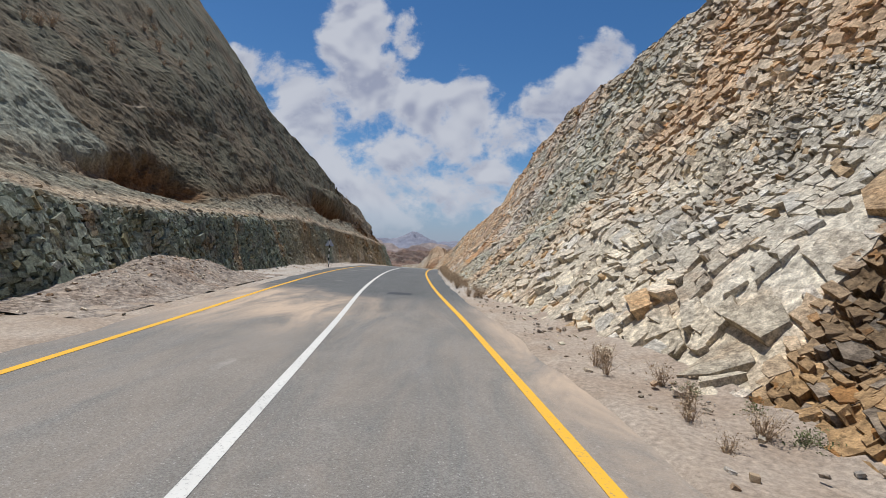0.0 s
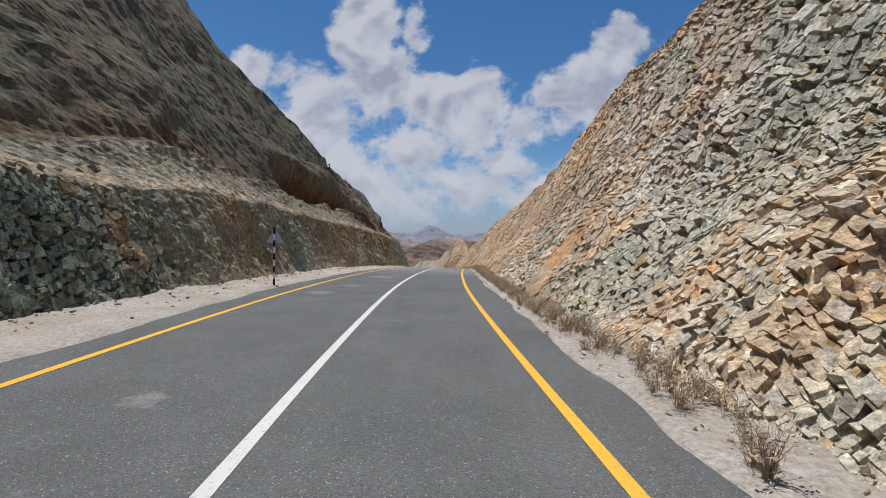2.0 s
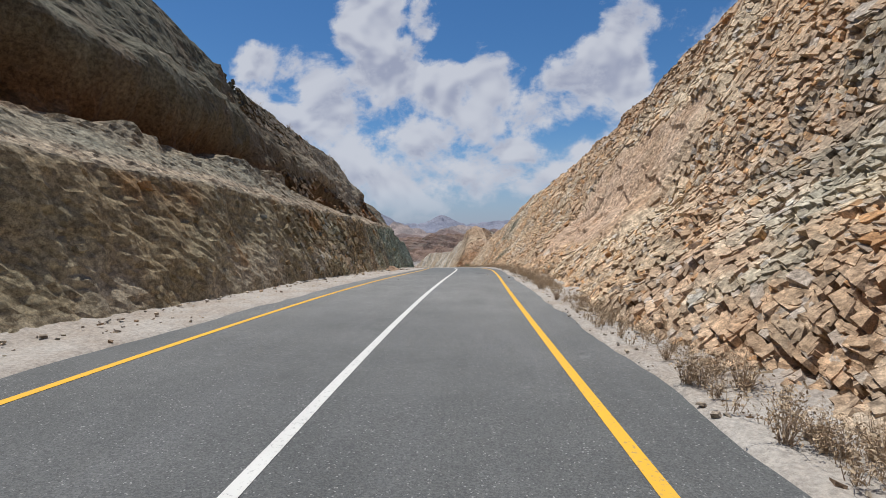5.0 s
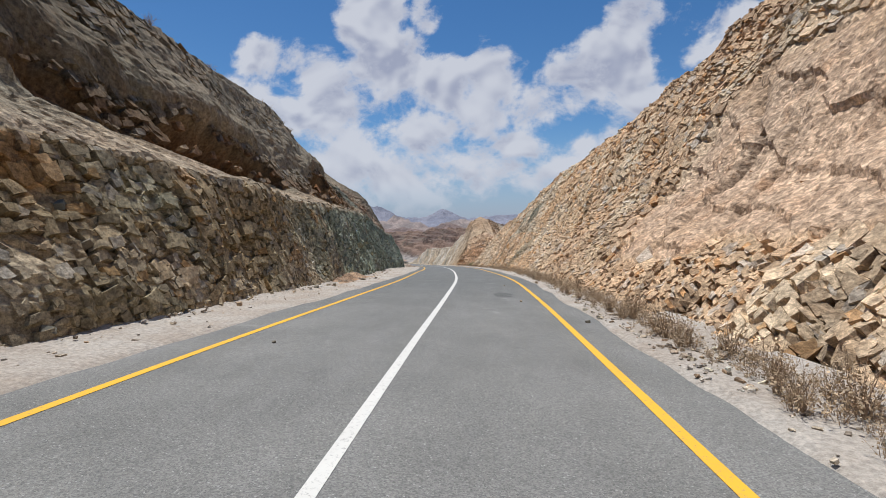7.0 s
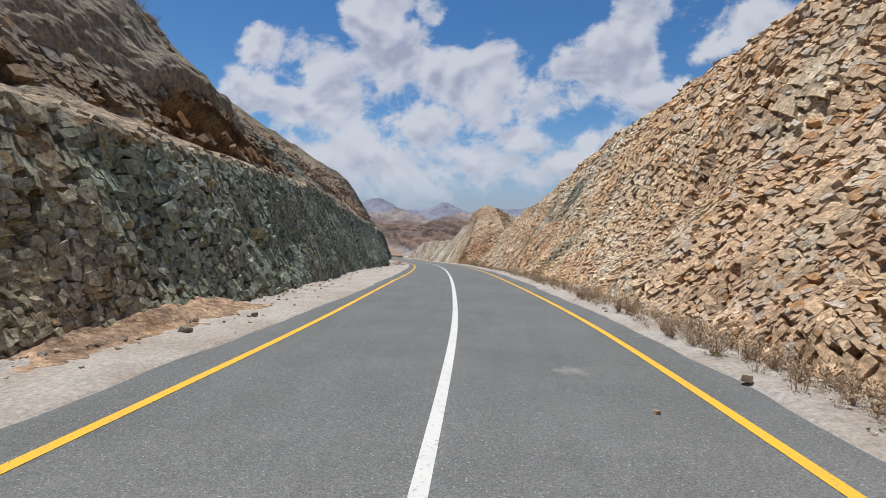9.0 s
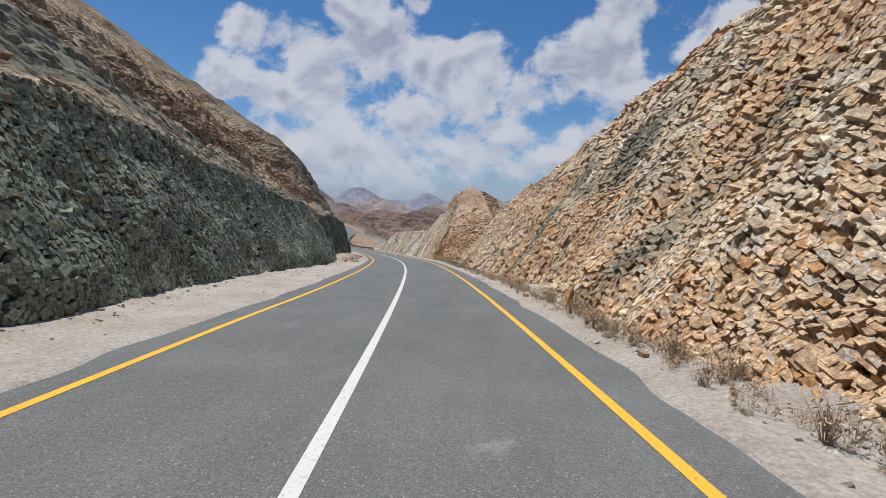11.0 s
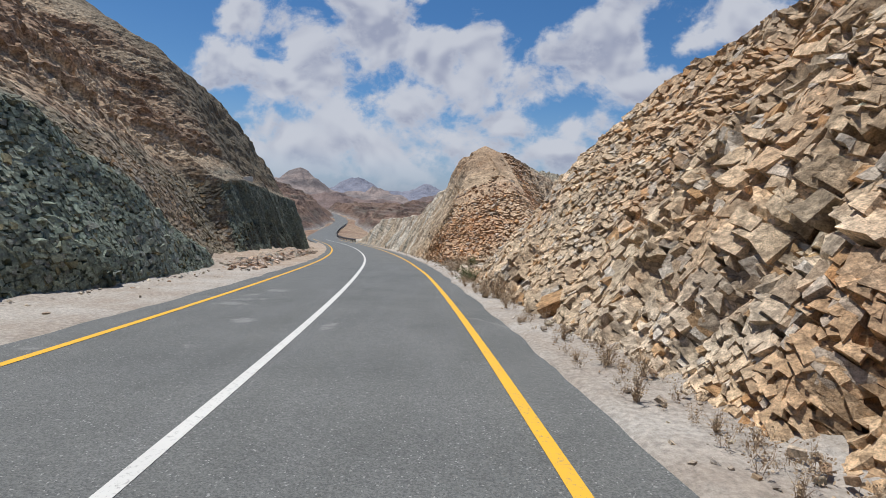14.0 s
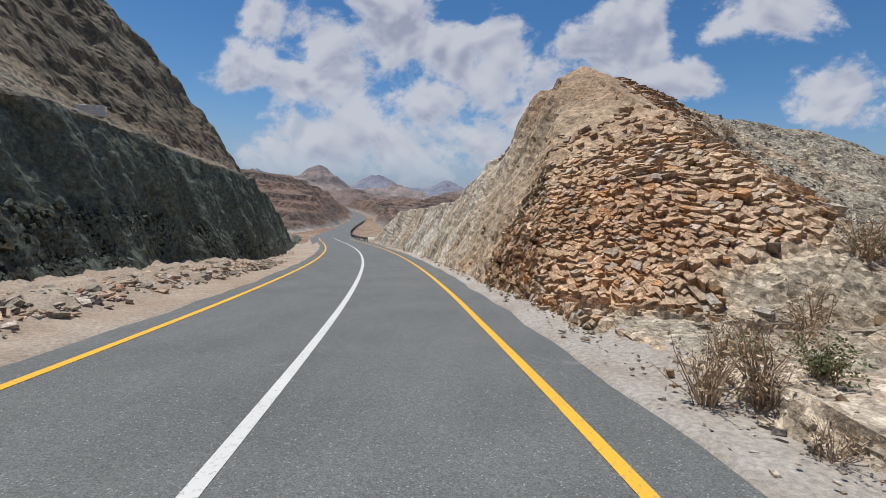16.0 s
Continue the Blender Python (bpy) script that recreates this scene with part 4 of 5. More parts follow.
    # random tone per block, and painted shade along their cracks
    c = c * (0.78 + 0.28 * r1 + 0.22 * r2)[..., None] * np.where((e2 < 0.05) & (calm < 0.4), 0.85, 1.0)[..., None]
    c = np.concatenate([c, np.clip(1 - 0.7 * calm * lower - 0.8 * upper, 0.1, 1)[..., None]], -1)
    # drilled and upper faces are darkened here, deep shade put into the colour
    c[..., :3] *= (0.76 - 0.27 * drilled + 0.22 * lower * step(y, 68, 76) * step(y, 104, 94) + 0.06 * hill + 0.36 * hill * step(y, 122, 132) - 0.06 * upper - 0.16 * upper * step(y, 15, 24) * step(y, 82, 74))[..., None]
    pts = place(y, -O, Hh)[:, ::-1]
    ob = sheet("rock_cut_left", pts, c[:, ::-1], ROCK, "dark grey-green blasted rock face with a sandy ledge, shade partly painted in", "rock face")
    return ob, -O, y, Hh, c[..., :3], base, s, {"lower": lower, "upper": upper, "calm": calm, "natural": natural, "drilled": drilled, "rel": rel, "hollow": hollow}


RIGHT, LEFT = right_side(), left_side()


def heap_height(y, o):
    """Height of the dug gravel over the verge."""
    r = ((y - 17.2) / 6.2) ** 2 + ((o - 7.1) / 1.75) ** 2
    return 0.98 * np.exp(-1.6 * r**1.3) * (1 + 0.35 * fbm(y * 0.7, o * 0.7, 9, 3)) + 0.06 * fbm(y * 2.5, o * 2.5, 10, 3)


def gravel_heap():
    y, o = np.meshgrid(np.linspace(9.5, 25, 130), np.linspace(4.7, 9.4, 50), indexing="ij")
    c = np.zeros(y.shape + (3,)) + np.array((0.31, 0.27, 0.225))
    c = blend(step(fbm(y, o, 12, 4), -0.1, 0.3) * 0.6, c, np.array((0.25, 0.205, 0.165)))
    ob = sheet("gravel_heap", place(y, -o, heap_height(y, o) - 0.0)[:, ::-1], c[:, ::-1], ROCK, "low heap of dug grey-brown gravel beside the asphalt", "gravel heap")
    ob.location.z = 0.06


gravel_heap()

def earth_bank():
    """Crumbled brown earth heaped along the foot of the dark face."""
    y, o = np.meshgrid(np.linspace(84.5, 95.5, 90), np.linspace(5.3, 7.3, 26), indexing="ij")
    crest = 0.42 * np.exp(-(((y - 89.5) / 3.4) ** 4)) * np.exp(-(((o - 6.5) / 0.62) ** 2)) * (1 + 0.5 * fbm(y * 0.9, o * 0.9, 17, 3)) + 0.05 * fbm(y * 2.5, o * 2.5, 18, 3) - 0.03
    c = blend(step(fbm(y * 1.5, o * 1.5, 13, 3), -0.2, 0.3), np.zeros(y.shape + (3,)) + np.array((0.40, 0.28, 0.18)), np.array((0.27, 0.19, 0.125)))
    ob = sheet("earth_bank", place(y, -o, crest)[:, ::-1], c[:, ::-1], ROCK, "low crumbled bank of brown earth along the rock foot", "earth bank")
    ob.location.z = 0.06


earth_bank()

# ---- ground and distance ----


def ground():
    g = np.concatenate([-np.geomspace(3600, 70, 60), np.linspace(-62, 62, 44), np.geomspace(70, 3600, 60)])
    X, Y = np.meshgrid(g, g + 200)
    ax, r = axis(Y), np.sqrt(X**2 + (Y - 150) ** 2)
    z = rise(Y) - 2.5 + 2.15 * step(Y, 185, 215) - 2.0 * step(np.abs(X - ax), 4, 30)
    z += step(np.abs(X - ax), 40, 250) * 9 * fbm(X * 0.012, Y * 0.012, 301, 5)
    z -= 4 * step(r, 300, 3000)
    c = np.zeros(X.shape + (3,)) + np.array((0.30, 0.22, 0.15))
    c = blend(step(fbm(X * 0.03, Y * 0.03, 305, 4), -0.1, 0.3), c, np.array((0.24, 0.16, 0.11)))
    return sheet("ground", np.stack([X, Y, z], -1), c, FARROCK, "stony brown desert ground out to the horizon", "ground", True)


ground()


def range_of_hills(name, y0, depth, x0, x1, base, peaks, rough, tint, seed, label, n=150, m=44):
    """A range: peaks are (x, height, half width); its foot lies at base."""
    X, V = np.meshgrid(np.linspace(x0, x1, n), np.linspace(-1, 1, m))
    top = np.max([hh * np.exp(-np.abs((X - px) / w) ** 1.5) for px, hh, w in peaks], 0)
    k = 60.0 / (x1 - x0)
    ridge = 1 - np.abs(fbm(X * k * 0.5, V * 3, seed, 5))
    z = base + top * (1 - np.abs(V) ** 1.25) * (0.62 + 0.38 * ridge) + rough * fbm(X * k, V * 4 + 7, seed + 9, 5) * (1 - V**2)
    z -= 12 * (np.abs(V) > 0.97)
    f = fbm(X * k * 1.3, z * k * 2.5, seed + 3, 4)
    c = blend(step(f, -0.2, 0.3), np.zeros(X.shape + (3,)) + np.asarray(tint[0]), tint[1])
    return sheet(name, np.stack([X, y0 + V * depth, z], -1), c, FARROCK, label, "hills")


# the far range's blue-grey tint is aerial haze put into the rock colour
range_of_hills("far_range", 2500, 500, -2300, 1500, -30, [(-1200, 130, 330), (-1700, 150, 300), (-500, 104, 190), (-150, 92, 130), (250, 80, 320), (-2100, 190, 300), (900, 120, 400)], 26, ((0.235, 0.245, 0.29), (0.185, 0.20, 0.25)), 401, "distant mountain range with blue-grey haze painted into its colour", 360, 90)
range_of_hills("middle_range", 1000, 230, -1000, 600, -30, [(-304, 72, 62), (-360, 58, 130), (-560, 50, 150), (-170, 36, 110), (-20, 30, 120), (300, 40, 160)], 13, ((0.30, 0.25, 0.225), (0.20, 0.175, 0.165)), 431, "bare brown mountain behind the valley", 420, 110)
range_of_hills("valley_hills", 790, 120, -560, 420, -27, [(-190, 26, 70), (-110, 20, 50), (-40, 22, 55), (40, 26, 60), (-330, 34, 80), (140, 30, 80), (-460, 40, 90)], 9, ((0.22, 0.165, 0.145), (0.155, 0.12, 0.11)), 461, "rugged red-brown hills across the valley", 420, 110)


def valley():
    """The rugged ground on both sides of the road past the bend."""
    X, Y = np.meshgrid(np.arange(-420, 200, 1.9), np.concatenate([np.arange(212, 330, 1.5), np.arange(330, 660, 2.0)]))
    ax = axis(Y)
    rough = 1 - np.abs(fbm(X * 0.040, Y * 0.030, 511, 5))
    wig = 6 * fbm(X * 0.03, Y * 0.03, 513, 4)
    dl, dr = np.clip(ax - 7 - X + wig, 0, 500), np.clip(X - ax - 9 - 20 * step(Y, 440, 290) + wig, 0, 400)
    left = np.minimum(np.minimum(1.15 * dl, 11 + 0.36 * dl), 24 + 0.06 * dl) * step(Y, 290, 380) * (0.62 + 0.46 * rough) * (1 - 0.45 * step(Y, 520, 600))
    right = np.minimum(0.75 * dr, 8 + 0.05 * dr) * step(Y, 300, 400) * (0.20 + 0.95 * rough)
    near = np.clip(X - ax - 12, 0, 60) * 0.20 * step(Y, 262, 225)
    away = np.abs(X - ax)
    z = rise(Y) - 0.55 - 1.2 * step(away, 5, 12) + left + right + near
    z += 0.5 * fbm(X * 0.15, Y * 0.15, 515, 4) * step(away, 7, 14)
    wild = step(away, 9, 20) * step(left + right, 0.5, 4)
    z += wild * (3.2 * fbm(X * 0.06, Y * 0.06, 517, 5) + 1.4 * fbm(X * 0.25, Y * 0.25, 518, 3))
    # ledges of harder beds, dipping
    k = (z + 0.10 * X + 1.2 * fbm(X * 0.05, Y * 0.05, 519, 4)) / 3.4
    z += wild * 2.2 * (step(k % 1, 0.35, 0.75) - k % 1)
    z -= 20 * (Y < 213) * (away > 12)
    f, g = fbm(X * 0.05 + 0.2 * k, k * 1.3, 521, 4), fbm(X * 0.22, Y * 0.22, 523, 3)
    c = blend(step(f, -0.2, 0.25), np.zeros(X.shape + (3,)) + np.array((0.20, 0.135, 0.10)), np.array((0.115, 0.080, 0.066)))
    c = blend(step(g, 0.0, 0.4) * 0.35, c, np.array((0.24, 0.18, 0.14)))
    c = blend(step(f + g, 0.2, 0.5) * 0.4, c, np.array((0.14, 0.135, 0.105)))
    flat = step(left + right, 3.0, 0.8)
    c = blend(flat * 0.85, c, blend(step(g, -0.2, 0.3), np.zeros_like(c) + np.array((0.29, 0.28, 0.26)), np.array((0.34, 0.32, 0.285))))
    return sheet("valley_slopes", np.stack([X, Y, z], -1), c, FARROCK, "rugged dark red-brown ledgy slopes with grey gravel flats", "hills")


valley()

# ---- loose and broken rock ----
CUBE = np.array([(x, y, z) for x in (-1, 1) for y in (-1, 1) for z in (-1, 1)], float)
SIDES = np.array([(0, 1, 3, 2), (4, 6, 7, 5), (0, 4, 5, 1), (2, 3, 7, 6), (0, 2, 6, 4), (1, 5, 7, 3)])


def turns(n, rng, flat=1.0):
    """Random turns: free about the upright, tipped by up to flat radians."""
    a, b, c = rng.uniform(0, 2 * np.pi, n), rng.normal(0, 0.5, n) * flat, rng.normal(0, 0.5, n) * flat
    z, one = np.zeros(n), np.ones(n)
    A = np.stack([np.cos(a), -np.sin(a), z, np.sin(a), np.cos(a), z, z, z, one], -1).reshape(n, 3, 3)
    B = np.stack([one, z, z, z, np.cos(b), -np.sin(b), z, np.sin(b), np.cos(b)], -1).reshape(n, 3, 3)
    C = np.stack([np.cos(c), z, np.sin(c), z, one, z, -np.sin(c), z, np.cos(c)], -1).reshape(n, 3, 3)
    return A @ B @ C


def rubble(name, at, size, tint, label, seed, thick=0.5, flat=1.0):
    """Many small angular stones as one mesh."""
    rng = np.random.default_rng(seed)
    n = len(at)
    box = CUBE[None] * (1 + rng.uniform(-0.30, 0.30, (n, 8, 3)))
    box *= (size[:, None] * np.stack([rng.uniform(0.6, 1.4, n), rng.uniform(0.4, 1.0, n), rng.uniform(0.5, 1.1, n) * thick], -1))[:, None] * 0.5
    v = np.einsum("nij,nkj->nki", turns(n, rng, flat), box) + at[:, None]
    q = (SIDES[None] + 8 * np.arange(n)[:, None, None]).reshape(-1, 4)
    me = bpy.data.meshes.new(name)
    me.vertices.add(8 * n)
    me.vertices.foreach_set("co", v.astype(np.float32).ravel())
    me.loops.add(q.size)
    me.loops.foreach_set("vertex_index", q.astype(np.int32).ravel())
    me.polygons.add(len(q))
    me.polygons.foreach_set("loop_start", np.arange(0, q.size, 4, dtype=np.int32))
    me.polygons.foreach_set("use_smooth", np.zeros(len(q), bool))
    me.update(calc_edges=True)
    pick = rng.uniform(0, 1, (n, 1))
    tint = np.where(pick < 0.22, 0.5 * tint + 0.5 * tint.mean(1, keepdims=True) * np.array((1.22, 1.20, 1.14)), np.where(pick > 0.88, tint * np.array((0.75, 0.62, 0.52)), tint))
    c = np.repeat(np.clip(tint * rng.uniform(0.72, 1.28, (n, 1)), 0, 0.58), 8, 0)
    me.attributes.new("bed", "FLOAT_COLOR", "POINT").data.foreach_set("color", np.concatenate([c, np.full((8 * n, 1), 0.25)], -1).astype(np.float32).ravel())
    me.materials.append(CHIP)
    return tagged(new(name, me), label, "rubble", kind="stuff")


def spread(face, n, seed, keep):
    """n places on a rock face, of those that keep(o, y, h) allows, with the colour there."""
    rng = np.random.default_rng(seed)
    o, y, h, c = face[1:5]
    i, j = rng.integers(0, o.shape[0], n * 3), rng.integers(1, o.shape[1], n * 3)
    ok = rng.uniform(0, 1, n * 3) < keep(np.abs(o[i, j]), y[i, j], h[i, j])
    i, j = i[ok][:n], j[ok][:n]
    return place(y[i, j], o[i, j] * 1.005, h[i, j] - 0.03), c[i, j], y[i, j], rng


def small(rng, n, lo, hi):
    return lo * (hi / lo) ** (rng.uniform(0, 1, n) ** 1.8)


def mosaic(name, face, label, seed, sizes, size, lean, out, along, up, y0, y1, s1, keep, loosened, vary=0.15, wild=0.2):
    """Broken rock as it parts along its joints: skewed rows of angular blocks set into a face. size, lean, out and keep are grids like the
    face's own; lean tips the outer faces up, so that each block overhangs the one below. along and up are the two ways of the joints, in y and s."""
    _, _, Yg, _, C, P, S, _ = face
    ys, ss = Yg[:, 0], S[0]
    N = np.cross(np.gradient(P, axis=0), np.gradient(P, axis=1))
    N /= np.linalg.norm(N, axis=-1, keepdims=True) + 1e-9
    N *= np.where(N[..., 2:] < -0.02, -1, 1)
    rng = np.random.default_rng(seed)

    def at(grid, y, s_):
        i, j = np.interp(y, ys, np.arange(len(ys))), np.interp(s_, ss, np.arange(len(ss)))
        a, b = np.minimum(i.astype(int), len(ys) - 2), np.minimum(j.astype(int), len(ss) - 2)
        f, g = i - a, j - b
        if grid.ndim == 3:
            f, g = f[..., None], g[..., None]
        return (grid[a, b] * (1 - f) + grid[a + 1, b] * f) * (1 - g) + (grid[a, b + 1] * (1 - f) + grid[a + 1, b + 1] * f) * g

    V, F, K, total = [], [], [], 0
    for k, T in enumerate(sizes):
        A, B = np.array(along) * T * 1.3, np.array(up) * T
        inv = np.linalg.inv(np.stack([A, B], 1))
        box = np.array([(y, s_) for y in (y0, y1) for s_ in (0, s1)]) @ inv.T
        lo, hi = np.floor(box.min(0)).astype(int) - 1, np.ceil(box.max(0)).astype(int) + 1
        p, q = [g.ravel() for g in np.meshgrid(np.arange(lo[0], hi[0]), np.arange(lo[1], hi[1]), indexing="ij")]
        shift = hashed(q, 0 * q, seed + 3) * 3
        yc, sc = ((p + shift)[:, None] * A + q[:, None] * B).T
        yc, sc = yc + rng.normal(0, wild, len(yc)) * T, sc + rng.normal(0, wild, len(sc)) * T
        ok = (yc > y0) & (yc < y1) & (sc > -0.1) & (sc < s1)
        yc, sc = yc[ok], sc[ok]
        want = np.log(at(size, yc, sc)) + rng.normal(0, 0.24, len(yc)).clip(-0.5, 0.4)
        ok = (np.abs(want - np.log(T)) <= 0.5 * np.log(sizes[1] / sizes[0])) | ((k == 0) & (want < np.log(T))) | ((k == len(sizes) - 1) & (want > np.log(T)))
        ok &= rng.uniform(0, 1, len(yc)) < at(keep, yc, sc)
        yc, sc = yc[ok], sc[ok]
        n = len(yc)
        if not n:
            continue
        # six corners each, in the plane of the face
        cu = np.array((-0.5, 0.0, 0.5, 0.5, 0.0, -0.5)) + rng.normal(0, 0.11, (n, 6))
        cv = np.array((-0.5, -0.5, -0.5, 0.5, 0.5, 0.5)) + rng.normal(0, 0.13, (n, 6))
        grow = rng.uniform(0.98, 1.16, (n, 1))
        cu, cv = cu * grow * rng.choice((0.85, 1.0, 1.2, 1.6), (n, 1)), cv * grow * rng.choice((0.8, 1.0, 1.15, 1.4), (n, 1))
        turn = rng.normal(0, 0.5 * wild + 0.06, (n, 1)) + 1.57 * (rng.uniform(0, 1, (n, 1)) < 0.3)
        cu, cv = cu * np.cos(turn) - cv * np.sin(turn), cv * np.cos(turn) + cu * np.sin(turn)
        vy, vs = yc[:, None] + cu * A[0] + cv * B[0], np.maximum(sc[:, None] + cu * A[1] + cv * B[1], 0)
        # most lie flush with their neighbours, some have lost the block below and stand proud
        bold = np.where(rng.uniform(0, 1, n) < at(loosened, yc, sc), rng.uniform(0.4, 1.3, n), rng.uniform(0.0, 0.2, n))
        tip, proud = at(lean, yc, sc) * bold, at(out, yc, sc) * bold * rng.uniform(-0.4, 1.5, n)
        hgt = T * min(1.0, (sizes[1] / T) ** 0.3) * (proud[:, None] - (tip[:, None] + rng.normal(0, 0.07, (n, 1))) * (cv - 0.2) + rng.normal(0, 0.14, (n, 1)) * cu * (0.5 + bold[:, None]))
        hgt = hgt + rng.normal(0, 0.018, (n, 6)) * T
        nc = at(N, yc, sc)[:, None]
        p3 = at(P, vy, vs)
        outer, inner = p3 + nc * hgt[..., None], p3 - nc * (0.12 + 0.35 * T)
        V.append(np.concatenate([outer, inner], 1).reshape(-1, 3))
        b = (np.arange(n) * 12 + total)[:, None]
        F.append(np.concatenate([b + np.array((0, 1, 4, 5)), b + np.array((1, 2, 3, 4))] + [b + np.array((6 + i, 6 + (i + 1) % 6, (i + 1) % 6, i)) for i in range(6)], 0))
        total += 12 * n
        c = at(C, yc, sc)
        pick = rng.uniform(0, 1, (n, 1))
        c = np.where(pick < 0.12, 0.5 * c + 0.5 * c.mean(1, keepdims=True) * np.array((1.16, 1.15, 1.06)), np.where(pick > 0.94, c * np.array((0.92, 0.74, 0.55)), c))
        c = np.clip(0.92 * c * rng.uniform(1 - vary, 1 + vary, (n, 1)), 0, 0.72)
        K.append(np.repeat(np.concatenate([c, np.full((n, 1), 0.40)], 1), 12, 0))
    V, F, K = np.concatenate(V), np.concatenate(F), np.concatenate(K)
    me = bpy.data.meshes.new(name)
    me.vertices.add(len(V))
    me.vertices.foreach_set("co", V.astype(np.float32).ravel())
    me.loops.add(F.size)
    me.loops.foreach_set("vertex_index", F.astype(np.int32).ravel())
    me.polygons.add(len(F))
    me.polygons.foreach_set("loop_start", np.arange(0, F.size, 4, dtype=np.int32))
    me.polygons.foreach_set("use_smooth", np.zeros(len(F), bool))
    me.update(calc_edges=True)
    me.attributes.new("bed", "FLOAT_COLOR", "POINT").data.foreach_set("color", K.astype(np.float32).ravel())
    me.materials.append(CHIP)
    return tagged(new(name, me), label, "rock", kind="stuff")


def jointed_rock():
    _, o, y, _, _, _, s, z = RIGHT
    patchy = fbm(y * 0.22, s * 0.3, 601, 3)
    pale = step(y, 21, 17) * step(s, 11, 9)
    plates = z["slab"] * step(y, 60, 66)
    size = 0.135 * np.exp(0.55 * patchy) * (1 + 0.05 * s)
    size = size * (1 + 0.35 * step(y, 27, 33) * step(y, 62, 56) * step(s, 6, 3))
    size = size * (1 - 0.14 * step(y, 103, 110))
    size = np.where(y > 103, np.minimum(size, 0.2), size)
    size = np.where(z["dark_band"] > 0.35, 0.13, size)
    size = size * (1 - pale) + pale * 0.36 * np.exp(1.2 * fbm(y * 0.18, s * 0.22, 603, 2) - 0.08 * np.maximum(s - 4, 0))
    size = size * (1 - plates) + plates * 0.95
    size = np.where(z["under"] > 0.3, 0.15, size)
    size = np.where(s > 10, np.maximum(size, 0.26), size)
    lean = 0.34 + 0.08 * step(y, 100, 112) + 0.06 * pale - 0.29 * plates
    out = 0.24 + 0.04 * patchy - 0.05 * pale - 0.16 * plates
    stay = (1 - z["ochre"]) * (1 - z["rib"]) * (1 - z["front"]) * step(z["loose"], 0.6, 0.3) * step(y, 141, 139) * (0.86 - 0.30 * step(s, 13, 17)) * (1 - np.clip(1.3 * plates, 0, 1)) * (1 - 0.25 * pale * step(patchy, 0.0, 0.3))
    mosaic("jointed_rock", RIGHT, "angular tan rock blocks parted along tilted joints", 611, (0.09, 0.14, 0.22, 0.36, 0.58, 0.92), size, lean, out, (-0.93, -0.37), (0.04, 1.0), -4, 141, 24, stay, np.clip(0.34 + 0.55 * fbm(y * 0.35, s * 0.35, 605, 3) - 0.33 * plates - 0.10 * pale, 0.05, 0.9))
    # the front of the second hill, in level courses
    size = 0.13 * np.exp(0.5 * patchy)
    mosaic("jointed_rock", RIGHT, "orange-tan rock blocks lying in level ledges", 641, (0.11, 0.17, 0.28, 0.45), size, lean * 0 + 0.6, out * 0 + 0.24, (0.1, 0.75), (1.5, 0.0), 141, 166, 22, np.maximum(z["front"] * 0.85 * step(z["loose"], 0.5, 0.2) * step(o, 15, 12.5), 0.8 * z["toe"] * step(s, 0.1, 0.4)), 0.6 + 0 * y, 0.18, 0.35)
    _, _, y, h, _, _, s, z = LEFT
    patchy = fbm(y * 0.25, s * 0.3, 621, 3)
    size = 0.145 * np.exp(0.6 * patchy) * (1 + 0.35 * step(y, 62, 70) * step(y, 84, 78) - 0.22 * step(y, 94, 102))
    stay = z["lower"] * (1 - np.clip(1.5 * z["calm"] * (1 - z["drilled"]), 0, 1)) * np.where(z["drilled"] > 0.5, step(h + 0.9 * patchy + 0.05 * (y - 149), 2.6, 1.6), 1.0) * 0.9
    size = np.where(z["drilled"] > 0.5, 0.75 * size, size)
    mosaic("jointed_rock", LEFT, "angular grey-green rock blocks parted along tilted joints", 631, (0.10, 0.16, 0.26, 0.42), size, 0.02 + 0 * y, 0.42 - 0.12 * step(y, 94, 102), (-0.98, -0.15), (-0.15, 1.0), -3, 174, 9, stay, 0.6 + 0.3 * patchy, 0.2, 0.34)
    # flush plates of the upper face
    size = 0.22 * np.exp(0.6 * patchy)
    stay = z["upper"] * (1 - np.clip(z["hollow"], 0, 1)) * step(y, 110, 104) * step(y, 72, 80) * 0.7
    mosaic("jointed_rock", LEFT, "flush brown and grey-green rock plates of the upper face", 661, (0.14, 0.22, 0.36), size, 0.10 + 0 * y, 0.16 + 0 * y, (-0.98, -0.22), (-0.25, 1.0), 70, 112, 22, stay, 0.35 + 0.3 * patchy)


